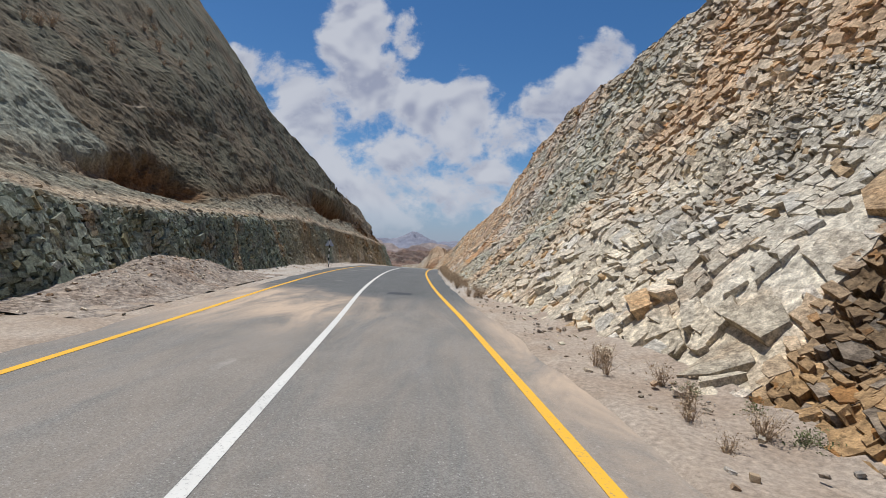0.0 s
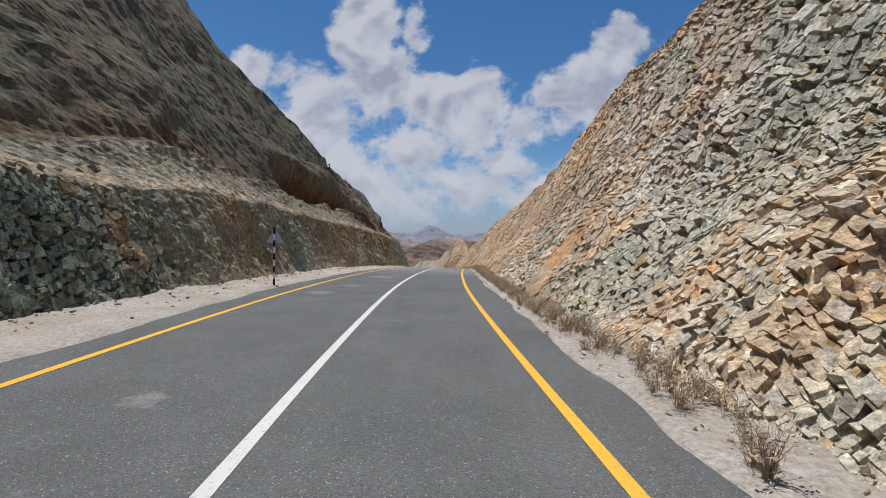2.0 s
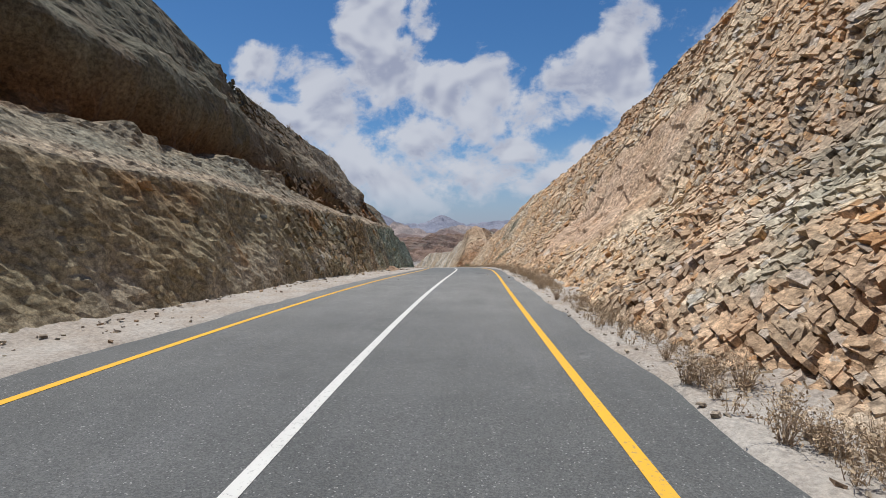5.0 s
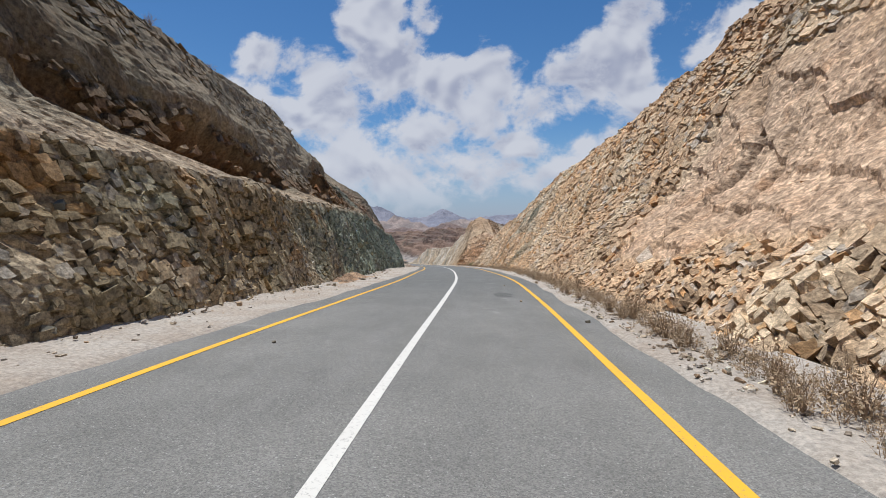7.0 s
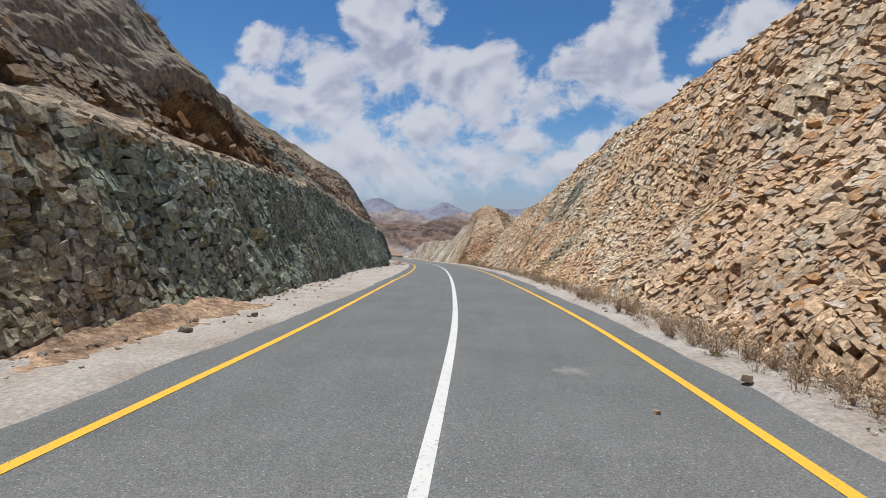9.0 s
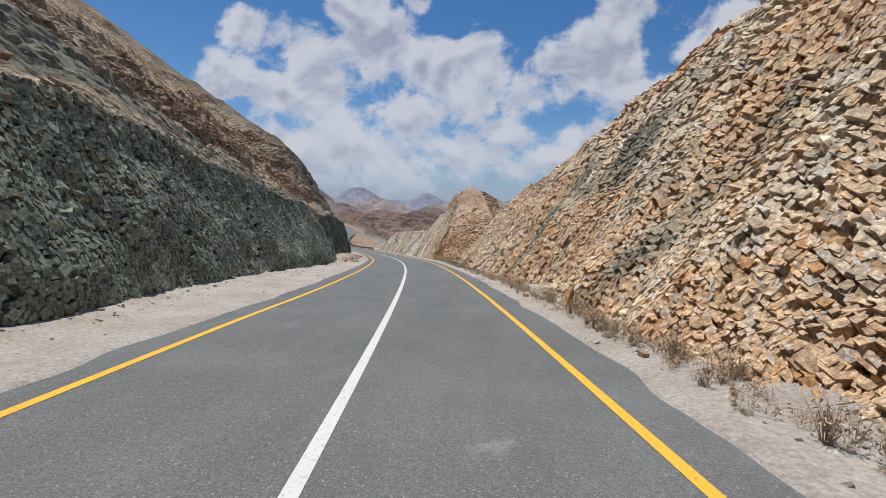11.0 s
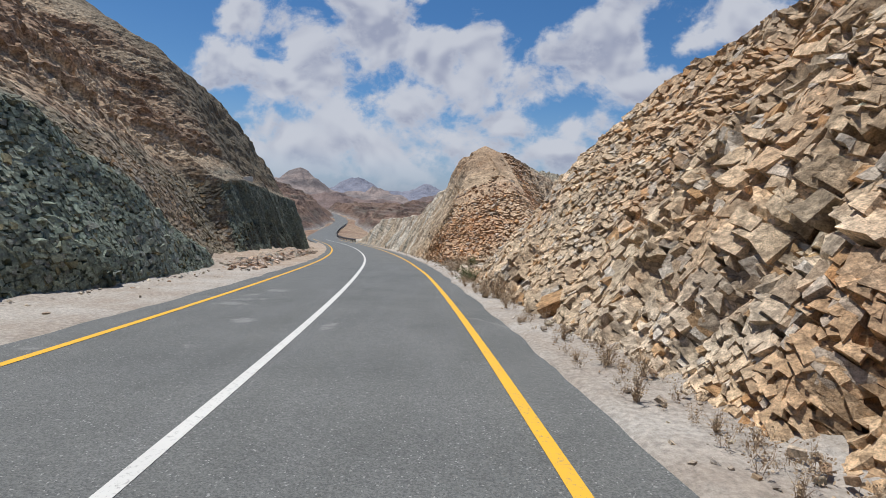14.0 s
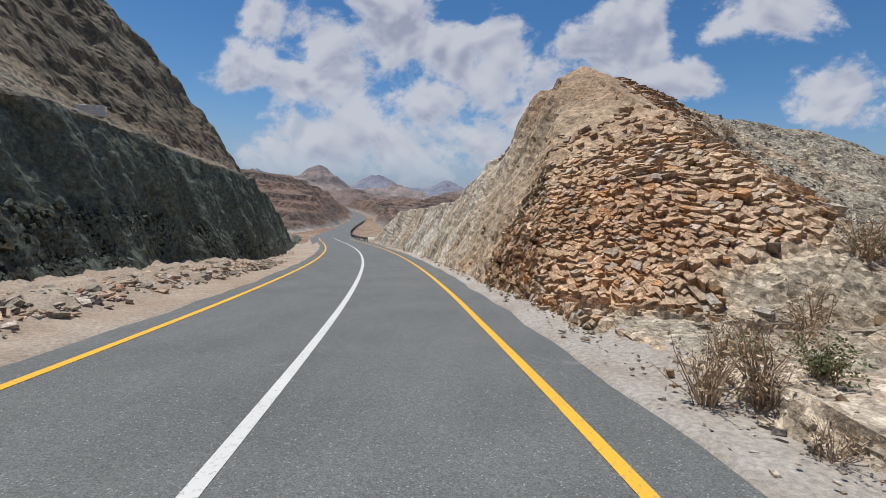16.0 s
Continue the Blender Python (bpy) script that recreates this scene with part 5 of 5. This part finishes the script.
def face_rubble():
    slab = lambda y: np.exp(-(((y - 9.5) / 9.0) ** 2)) + 0.8 * np.exp(-(((y - 78) / 7) ** 4)) + np.exp(-(((y - 39) / 2) ** 4))
    at, c, y, rng = spread(RIGHT, 4500, 11, lambda o, y, h: (y > -3) * (y < 172) * (o < 26) * (1 - 0.85 * slab(y)) * np.where((y > 157) & (o < 12.5), 0.06, 1.0))
    rubble("face_rubble_right", at, small(rng, len(at), 0.06, 0.20) * np.where(y > 140, 1.3, 1.0), c * 1.15, "angular tan rock fragments on the cut face", 12)
    at, c, y, rng = spread(LEFT, 5000, 13, lambda o, y, h: (y > -3) * ((y < 149) | ((y < 176) & (h < 2.4 - 0.04 * (y - 149)))) * (o < 34) * np.where(h < 5.2, 1.0, np.where(y > 106, 0.7, 0.05)) * np.where((y > 30) & (y < 70), 0.5, 1.0))
    rubble("face_rubble_left", at, small(rng, len(at), 0.05, 0.18), c * 1.12, "angular grey-green rock fragments on the cut face", 14)
    at, c, y, rng = spread(RIGHT, 5000, 15, lambda o, y, h: (y > 139) * (y < 163) * (o < 40))
    rubble("scree", at, small(rng, len(at), 0.07, 0.28), blend(np.full(len(at), 0.5), c, np.array((0.40, 0.34, 0.26))), "loose flat stones on the scree slope", 16, 0.4, 0.5)


def verge_rubble():
    rng = np.random.default_rng(21)
    n = 6400
    y = rng.uniform(-3, 175, n)
    side = np.where(rng.uniform(0, 1, n) < 0.5, 1, -1)
    toe = np.where(side > 0, smooth(y, TOE_R), smooth(y, TOE_L))
    o = side * (toe + 0.15 - np.abs(rng.normal(0, 0.45, n)) - rng.uniform(0, 1, n) ** 4 * 1.2)
    o = np.where(np.abs(o) < 4.2, side * toe, o)
    h = np.where(np.abs(o) > toe - 0.5, 0.13, 0.065)
    at = place(y, o, h)
    heap = rng.uniform(0, 1, n) < 0.12
    hy, ho = rng.normal(17, 3.5, n), 6.9 + rng.normal(0, 0.7, n)
    at = np.where(heap[:, None], place(hy, -ho, 0.06 + heap_height(hy, ho)), at)
    fallen = (rng.uniform(0, 1, n) < 0.30) & ~heap
    fy = rng.uniform(145, 164, n)
    at = np.where(fallen[:, None], place(fy, -(smooth(fy, TOE_L) - 0.1 - 1.5 * rng.uniform(0, 1, n) ** 1.5), np.full(n, 0.2)), at)
    strewn = (rng.uniform(0, 1, n) < 0.10) & ~heap & ~fallen
    sy = rng.uniform(69, 85, n)
    at = np.where(strewn[:, None], place(sy, 4.25 + 0.95 * rng.uniform(0, 1, n), np.full(n, 0.075)), at)
    tint = np.where(rng.uniform(0, 1, (n, 1)) < 0.6, np.array((0.50, 0.43, 0.33)), np.array((0.32, 0.27, 0.21)))
    rubble("verge_rubble", at, small(rng, n, 0.025, 0.13), tint, "small stones strewn along the gravel verges", 22, 0.6, 0.6)


jointed_rock()
face_rubble()
verge_rubble()


def fallen_rock():
    """Flat brown slabs fallen in a heap along the foot of the drilled face."""
    rng = np.random.default_rng(91)
    n = 1900
    y = 139.5 + 26 * rng.beta(1.3, 1.8, n)
    o = smooth(y, TOE_L) + 0.2 - 2.2 * rng.beta(1.2, 1.9, n)
    o = np.maximum(o, 4.35)
    at = place(y, -o, 0.10 + 0.30 * step(o, 4.5, 5.8) * step(y, 139, 142) * step(y, 166, 158))
    tint = np.where(rng.uniform(0, 1, (n, 1)) < 0.65, np.array((0.46, 0.345, 0.25)), np.array((0.30, 0.27, 0.21)))
    rubble("fallen_rock", at, small(rng, n, 0.07, 0.34), tint, "flat brown slabs fallen along the foot of the rock face", 92, 0.4, 0.5)


fallen_rock()


def stone_mesh(name, seed, mat, flat=0.55):
    """One angular block with chipped edges."""
    rng = random.Random(seed)
    bm = bmesh.new()
    pts = []
    for x, y, z in CUBE:
        for _ in range(2):
            pts.append(bm.verts.new((x * rng.uniform(0.55, 1.0), y * rng.uniform(0.5, 0.9), z * rng.uniform(0.6, 1.0) * flat)))
    bmesh.ops.convex_hull(bm, input=pts)
    bmesh.ops.delete(bm, geom=[v for v in bm.verts if not v.link_faces], context="VERTS")
    me = bpy.data.meshes.new(name)
    bm.to_mesh(me)
    bm.free()
    me.materials.append(mat)
    return me


PALE_BLOCKS = [stone_mesh("rock", i, PALE_STONE) for i in range(7)]
DARK_BLOCKS = [stone_mesh("rock", 20 + i, DARK_STONE) for i in range(6)]


def face_blocks(face, meshes, n, seed, keep, lo, hi):
    """The larger blocks that stand out of a face, parts of it."""
    at, c, y, rng = spread(face, n, seed, keep)
    for p in at:
        ob = new("rock", meshes[rng.integers(len(meshes))])
        k = small(rng, 1, lo, hi)[0]
        ob.matrix_world = Matrix.LocRotScale(Vector(p), Euler((rng.normal(0, 0.35), rng.normal(0, 0.35), rng.uniform(0, 6.28))), (k * 0.5, k * 0.5, k * 0.5))
        ob.parent = face[0]


def loose_stones():
    """Single stones on the verges and the road that stand out."""
    rng = random.Random(5)
    spots_ = [(86.6, 4.15, 0.22), (86.7, 5.4, 0.30), (85.3, 2.45, 0.10), (74.5, 3.85, 0.16), (71.3, -2.5, 0.10), (79.2, 5.2, 0.25), (78.6, 2.6, 0.12), (112.6, 4.6, 0.30), (4.5, 4.7, 0.10),
              (90.9, -4.9, 0.22), (88.6, -5.2, 0.34), (84.5, -5.6, 0.26), (82.6, -5.8, 0.28), (83.6, -5.3, 0.20), (76.0, -5.7, 0.24), (143.0, -4.9, 0.2), (104, 4.7, 0.24), (30.6, 4.8, 0.2)]
    for _ in range(70):
        y = rng.uniform(2, 150)
        spots_.append((y, (4.3 + rng.random() * 0.9) if rng.random() < 0.5 else -(4.5 + rng.random() * 1.4), rng.uniform(0.05, 0.13)))
    kinds = [stone_mesh("stone", 40 + i, m, 0.7) for i, m in enumerate([PALE_STONE, DARK_STONE, DARK_STONE, PALE_STONE])]
    for y, o, k in spots_:
        k *= 0.72
        ob = new("stone", kinds[rng.randrange(4)])
        x, yy, z = place(np.array(y), np.array(o), np.array(0.0 if abs(o) < 4 else 0.055))
        ob.matrix_world = Matrix.LocRotScale(Vector((x, yy, z + 0.22 * k)), Euler((rng.gauss(0, 0.15), rng.gauss(0, 0.15), rng.uniform(0, 6.28))), (k * 0.5,) * 3)
        tagged(ob, "loose angular stone lying on the asphalt" if abs(o) < 4 else "loose angular stone lying on the gravel verge", "stone", "loose stones by the road")


def boulder(y, o, h, size, seed, mat, label):
    """One large block, bedded a little into what it lies on."""
    ob = new("boulder", stone_mesh("boulder", seed, mat, 0.9))
    rng = random.Random(seed)
    x, yy, z = place(np.array(float(y)), np.array(float(o)), np.array(float(h)))
    ob.matrix_world = Matrix.LocRotScale(Vector((x, yy, z + 0.35 * size[2])), Euler((rng.gauss(0, 0.1), rng.gauss(0, 0.1), rng.uniform(-0.6, 0.6))), Vector(size) * 0.55)
    tagged(ob, label, "boulder")


# ---- plants ----


def bush_parts(seed, high, wide_, twigs, leaves, leaf, upright):
    """Twigs and leaves of one shrub as two point and face lists."""
    rng = np.random.default_rng(seed)
    tv, tf, lv, lf = [], [], [], []
    for _ in range(twigs):
        a, lean_ = rng.uniform(0, 6.28), abs(rng.normal(0, 1 - upright))
        n = rng.uniform(0.5, 1.0) * high
        out = np.array((np.cos(a), np.sin(a), 0.0))
        base = out * rng.uniform(0, 0.25) * wide_
        p, way, pts = base, np.array((0, 0, 1.0)) + out * lean_, []
        for k in range(4):
            pts.append(p)
            way = way / np.linalg.norm(way)
            p = p + way * n / 3
            way = way + rng.normal(0, 0.22, 3) + out * 0.08
        side = np.cross(way, (0.3, 0.2, 1.0))
        side /= np.linalg.norm(side) + 1e-6
        w = 0.006 + 0.004 * high
        b = len(tv)
        for k, q in enumerate(pts):
            r = w * (1 - 0.28 * k)
            tv += [q - side * r, q + side * r, q + np.cross(side, (0, 0, 1)) * r]
        for k in range(3):
            for m in range(3):
                tf.append((b + 3 * k + m, b + 3 * k + (m + 1) % 3, b + 3 * k + 3 + (m + 1) % 3, b + 3 * k + 3 + m))
        for _ in range(leaves):
            t = rng.uniform(0.5, 3)
            k = int(min(t, 2))
            q = pts[k] + (pts[k + 1] - pts[k]) * (t - k) + rng.normal(0, 0.02, 3) * (1 + high)
            d1, d2 = rng.normal(0, 1, 3), rng.normal(0, 1, 3)
            d1, d2 = d1 / np.linalg.norm(d1) * leaf, d2 / np.linalg.norm(d2) * leaf * 0.3
            b2 = len(lv)
            lv += [q, q + d1 * 0.5 + d2, q + d1, q + d1 * 0.5 - d2]
            lf.append((b2, b2 + 1, b2 + 2, b2 + 3))
    return (tv, tf), (lv, lf)


def shrub(name, label, category, group, seed, high, wide_, twigs, leaves, leaf, upright, leaf_mat):
    root = new(name)
    for part_name, (v, f), m in zip(("brushwood", "foliage"), bush_parts(seed, high, wide_, twigs, leaves, leaf, upright), (TWIG, leaf_mat)):
        me = bpy.data.meshes.new(part_name)
        me.from_pydata([tuple(q) for q in v], [], f)
        me.materials.append(m)
        new(part_name, me).parent = root
    return tagged(root, label, category, group)


def surface(face, y, o):
    """The height of a face at a place."""
    fo, fy, fh = face[1:4]
    i = int(np.argmin(np.abs(fy[:, 0] - y)))
    order = np.argsort(fo[i])
    return float(np.interp(o, fo[i][order], fh[i][order]))


def plants():
    rng = random.Random(9)
    foot = "dry shrubs at the foot of the rock face"
    dry = [shrub("dry_shrub", "dry straw-brown shrub at the foot of the rock face", "shrub", foot, i, 1.0, 0.5, 26 + 4 * i, 8, 0.07, 0.62, DRYLEAF) for i in range(4)]
    grass = [shrub("dry_grass_tuft", "tuft of dry yellowish grass on stony ground", "grass", "dry grass tufts", 30 + i, 1.0, 0.35, 34, 3, 0.10, 0.75, DRYLEAF) for i in range(2)]
    green = [shrub("green_shrub", "low grey-green desert shrub on the scree", "shrub", "green shrubs", 50 + i, 1.0, 0.7, 50, 16, 0.08, 0.45, GREENLEAF) for i in range(2)]
    used = set()

    def put(kinds, y, o, h, k):
        ob = kinds[rng.randrange(len(kinds))]
        x, yy, z = place(np.array(float(y)), np.array(float(o)), np.array(float(h)))
        m = Matrix.LocRotScale(Vector((x, yy, z - 0.03)), Euler((0, 0, rng.uniform(0, 6.28))), (k * rng.uniform(0.9, 1.3), k * rng.uniform(0.9, 1.3), k))
        if ob in used:
            made = copy_thing(ob, m)
            made.scale = m.to_scale()
        else:
            used.add(ob)
            ob.matrix_basis = m

    # the row along the right-hand face
    for y0, y1, n, lo, hi in ((4, 12, 8, 0.2, 0.4), (18, 27, 22, 0.2, 0.45), (27, 62, 76, 0.2, 0.5), (66, 84, 40, 0.25, 0.6), (84, 100, 36, 0.22, 0.5), (100, 140, 72, 0.2, 0.5)):
        for _ in range(n):
            y = rng.uniform(y0, y1)
            put(dry if rng.random() < 0.75 else grass, y, float(smooth(y, TOE_R)) + rng.uniform(-0.75, 0.1), 0.10, (0.9 if y > 118 else 1.25) * rng.uniform(lo, hi))
    for y, o, k in ((72.5, 5.0, 0.95), (75.1, 5.1, 0.8), (71.1, 5.4, 0.8), (68.6, 5.5, 0.7), (133.3, 4.7, 0.9), (144.1, 4.7, 1.0), (143.9, 5.1, 0.7), (142.9, 4.9, 0.6), (144.6, 5.0, 0.8), (144.1, 5.2, 0.9), (147.7, 8.7, 1.2), (140.5, 6.4, 0.8), (149.4, 11.1, 1.3), (151, 13, 1.1), (146.5, 7.6, 0.8), (141.3, 5.3, 0.6), (145.7, 5.9, 0.7)):
        put(dry, y, o, max(0.05, surface(RIGHT, y, o)), k)
    for y, o, k in ((138.7, 4.6, 0.75), (138.2, 4.9, 0.6), (144.1, 5.8, 0.6), (145.5, 6.1, 0.5), (6.2, 5.4, 0.3), (4.6, 5.6, 0.32), (5.4, 5.7, 0.3), (150.2, 12.0, 0.9)):
        put(green, y, o, max(0.05, surface(RIGHT, y, o)), k)
    put(dry, 4.5, 4.72, 0.06, 0.28)
    # on the hillside and the rims
    for _ in range(46):
        y, o = rng.uniform(18, 44), rng.uniform(15.0, 21)
        put(grass, y, -o, surface(LEFT, y, -o), rng.uniform(0.4, 1.0))
    for _ in range(30):
        y, o = rng.uniform(76, 108), rng.uniform(13.2, 16)
        put(dry, y, -o, surface(LEFT, y, -o), rng.uniform(0.4, 0.9))
    for _ in range(30):
        y, o = rng.uniform(112, 150), rng.uniform(9, 22)
        put(grass + dry, y, -o, surface(LEFT, y, -o), rng.uniform(0.3, 0.8))
    for _ in range(22):
        y, o = rng.uniform(142, 160), rng.uniform(7, 24)
        put(grass + dry, y, o, surface(RIGHT, y, o), rng.uniform(0.3, 0.8))



def foot_brush():
    """Thin dry brush too dense to count, in a band along the foot of the right-hand face."""
    rng = random.Random(77)
    for part_name, which, m in (("dry_brush", 0, TWIG), ("dry_brush_leaves", 1, DRYLEAF)):
        V, F = [], []
        rng.seed(77)
        for i in range(900):
            y = rng.choice((rng.uniform(24, 62), rng.uniform(64, 100), rng.uniform(100, 141)))
            k = rng.uniform(0.20, 0.58) * (0.7 if y > 118 else 1.0)
            v, f = bush_parts(900 + i % 9, 0.8, 0.8, 9, 8, 0.09, 0.5)[which]
            p = place(np.array(y), np.array(float(smooth(y, TOE_R)) + rng.triangular(-0.85, 0.25, -0.1)), np.array(0.08))
            b = sum(len(q) for q in V)
            V.append(np.array(v) * k + p)
            F += [tuple(b + q for q in g) for g in f]
        me = bpy.data.meshes.new(part_name)
        me.from_pydata(np.concatenate(V).tolist(), [], F)
        me.materials.append(m)
        tagged(new(part_name, me), "thin dry straw-coloured brush along the rock foot", "dry brush", kind="stuff")


plants()
foot_brush()
loose_stones()
ORANGE_STONE, CREAM_STONE = varied("orange_stone", (0.50, 0.29, 0.14), (0.46, 0.27, 0.13)), varied("cream_stone", (0.66, 0.62, 0.53), (0.62, 0.58, 0.5))
boulder(142.9, 8.3, surface(RIGHT, 142.9, 8.3), (0.75, 0.5, 0.32), 71, ORANGE_STONE, "flat-topped orange boulder lying on the scree")
boulder(141.9, 7.2, surface(RIGHT, 141.9, 7.2), (0.4, 0.35, 0.25), 72, PALE_STONE, "small tan boulder lying on the scree")
boulder(154.2, -8.95, surface(LEFT, 154.2, -8.95), (0.7, 1.0, 0.45), 74, CREAM_STONE, "pale flat boulder lying on the rock ledge")

# ---- made things by the road ----


def part(name, bm, mat, parent, label=""):
    me = bpy.data.meshes.new(name)
    bm.to_mesh(me)
    bm.free()
    me.materials.append(mat)
    ob = new(name, me)
    ob.parent = parent
    return tagged(ob, label)


def tube(r, z0, z1, n=12):
    bm = bmesh.new()
    bmesh.ops.create_cone(bm, cap_ends=True, segments=n, radius1=r, radius2=r, depth=z1 - z0, matrix=Matrix.Translation((0, 0, (z0 + z1) / 2)))
    return bm


def warning_sign():
    root = new("warning_sign")
    root.location = Vector(place(np.array(37.4), np.array(-4.72), np.array(0.05)))
    high, n = 2.35, 9
    for i in range(n):
        part("band", tube(0.045, high * i / n, high * (i + 1) / n), BLACK if i % 2 == 0 else SIGNWHITE, root, "black painted band" if i % 2 == 0 else "white painted band")
    part("cap", tube(0.05, high, high + 0.015), BLACK, root)
    bm = bmesh.new()
    a, r = 0.75, 0.05
    pts = []
    for k in range(3):
        ang = radians(90 + 120 * k)
        cx, cz = (a / math.sqrt(3) - 2 * r) * math.cos(ang), (a / math.sqrt(3) - 2 * r) * math.sin(ang)
        for q in range(5):
            t = ang + radians(-60 + 30 * q)
            pts.append(bm.verts.new((cx + r * math.cos(t), 0.052, cz + r * math.sin(t) + high - 0.42)))
    f = bm.faces.new(pts)
    solid = bmesh.ops.extrude_face_region(bm, geom=[f])
    bmesh.ops.translate(bm, vec=(0, 0.006, 0), verts=[v for v in solid["geom"] if isinstance(v, bmesh.types.BMVert)])
    part("plate", bm, STEEL, root, "bare metal back of a triangular plate")
    for z in (high - 0.55, high - 0.30):
        bm = bmesh.new()
        bmesh.ops.create_cube(bm, size=1, matrix=Matrix.Translation((0, 0.049, z)) @ Matrix.Diagonal((0.26, 0.012, 0.04, 1)))
        part("bracket", bm, STEEL, root)
    tagged(root, "triangular warning sign from behind on a black and white banded post", "road sign")


def marker_post():
    root = new("marker_post")
    root.location = Vector(place(np.array(231.0), np.array(-5.0), np.array(-0.1)))
    part("post", tube(0.05, -0.1, 0.6), SIGNWHITE, root)
    part("band", tube(0.053, 0.42, 0.5), BLACK, root, "dark band")
    tagged(root, "short white marker post at the verge", "marker post")


def guard_rail(y0, y1, off):
    root = new("guard_rail")
    ys = np.arange(y0, y1 + 0.1, 4.0)
    root.location = Vector(place(np.array(float(y0)), np.array(off), np.array(-0.05)))
    org = np.array(root.location)
    for y in ys:
        bm = bmesh.new()
        bmesh.ops.create_cube(bm, size=1, matrix=Matrix.Translation((0, 0, 0.4)) @ Matrix.Diagonal((0.12, 0.16, 0.9, 1)))
        part("post", bm, RAIL, root).location = Vector(place(np.array(float(y)), np.array(off + 0.1), np.array(-0.05)) - org)
    yy = np.arange(y0, y1 + 0.1, 2.0)
    bm = bmesh.new()
    prof = [(0, 0.45), (-0.08, 0.52), (-0.08, 0.58), (0, 0.62), (-0.08, 0.67), (-0.08, 0.73), (0, 0.80), (0.02, 0.80), (0.02, 0.45)]
    rows = [[bm.verts.new(tuple(place(np.array(float(y)), np.array(off + a), np.array(b - 0.05)) - org)) for a, b in prof] for y in yy]
    for r0, r1 in zip(rows, rows[1:]):
        for k in range(len(prof)):
            bm.faces.new((r0[k], r1[k], r1[(k + 1) % len(prof)], r0[(k + 1) % len(prof)]))
    part("beam", bm, RAIL, root)
    tagged(root, "weathered steel guard rail on the outside of the far bend", "guard rail")


def patch(name, mat, label, corners, lift=0.004):
    """A mended piece of asphalt, a thin plate with uneven edges."""
    bm = bmesh.new()
    rim = []
    for (y0, o0), (y1, o1) in zip(corners, corners[1:] + corners[:1]):
        for k in range(6):
            y, o = y0 + (y1 - y0) * k / 6, o0 + (o1 - o0) * k / 6
            rim.append(bm.verts.new(tuple(place(np.array(y + random.gauss(0, 0.012)), np.array(o + random.gauss(0, 0.012)), np.array(lift)))))
    bm.faces.new(rim)
    me = bpy.data.meshes.new(name)
    bm.to_mesh(me)
    bm.free()
    me.materials.append(mat)
    tagged(new(name, me), label, "asphalt patch", kind="structure")


warning_sign()
marker_post()
guard_rail(214, 402, 4.35)
patch("asphalt_patch", PATCH, "square of fresh dark asphalt let into the road", [(19.55, 1.12), (19.55, 2.08), (18.55, 2.12), (18.55, 1.10)])

# ---- the blocks of the faces, one by one ----
face_blocks(RIGHT, PALE_BLOCKS, 200, 31, lambda o, y, h: (y > 0) * (y < 140) * (h < 9) * (np.abs(y - 39) > 4.5) * (np.abs(y - 79) > 7) * (np.abs(y - 9) > 10), 0.2, 0.42)
face_blocks(RIGHT, PALE_BLOCKS, 90, 32, lambda o, y, h: (y > 141) * (y < 158) * (o < 22) * (o > 8), 0.2, 0.45)
face_blocks(LEFT, DARK_BLOCKS, 240, 33, lambda o, y, h: (y > 2) * (y < 150) * (h < 6) * 1.0, 0.2, 0.45)
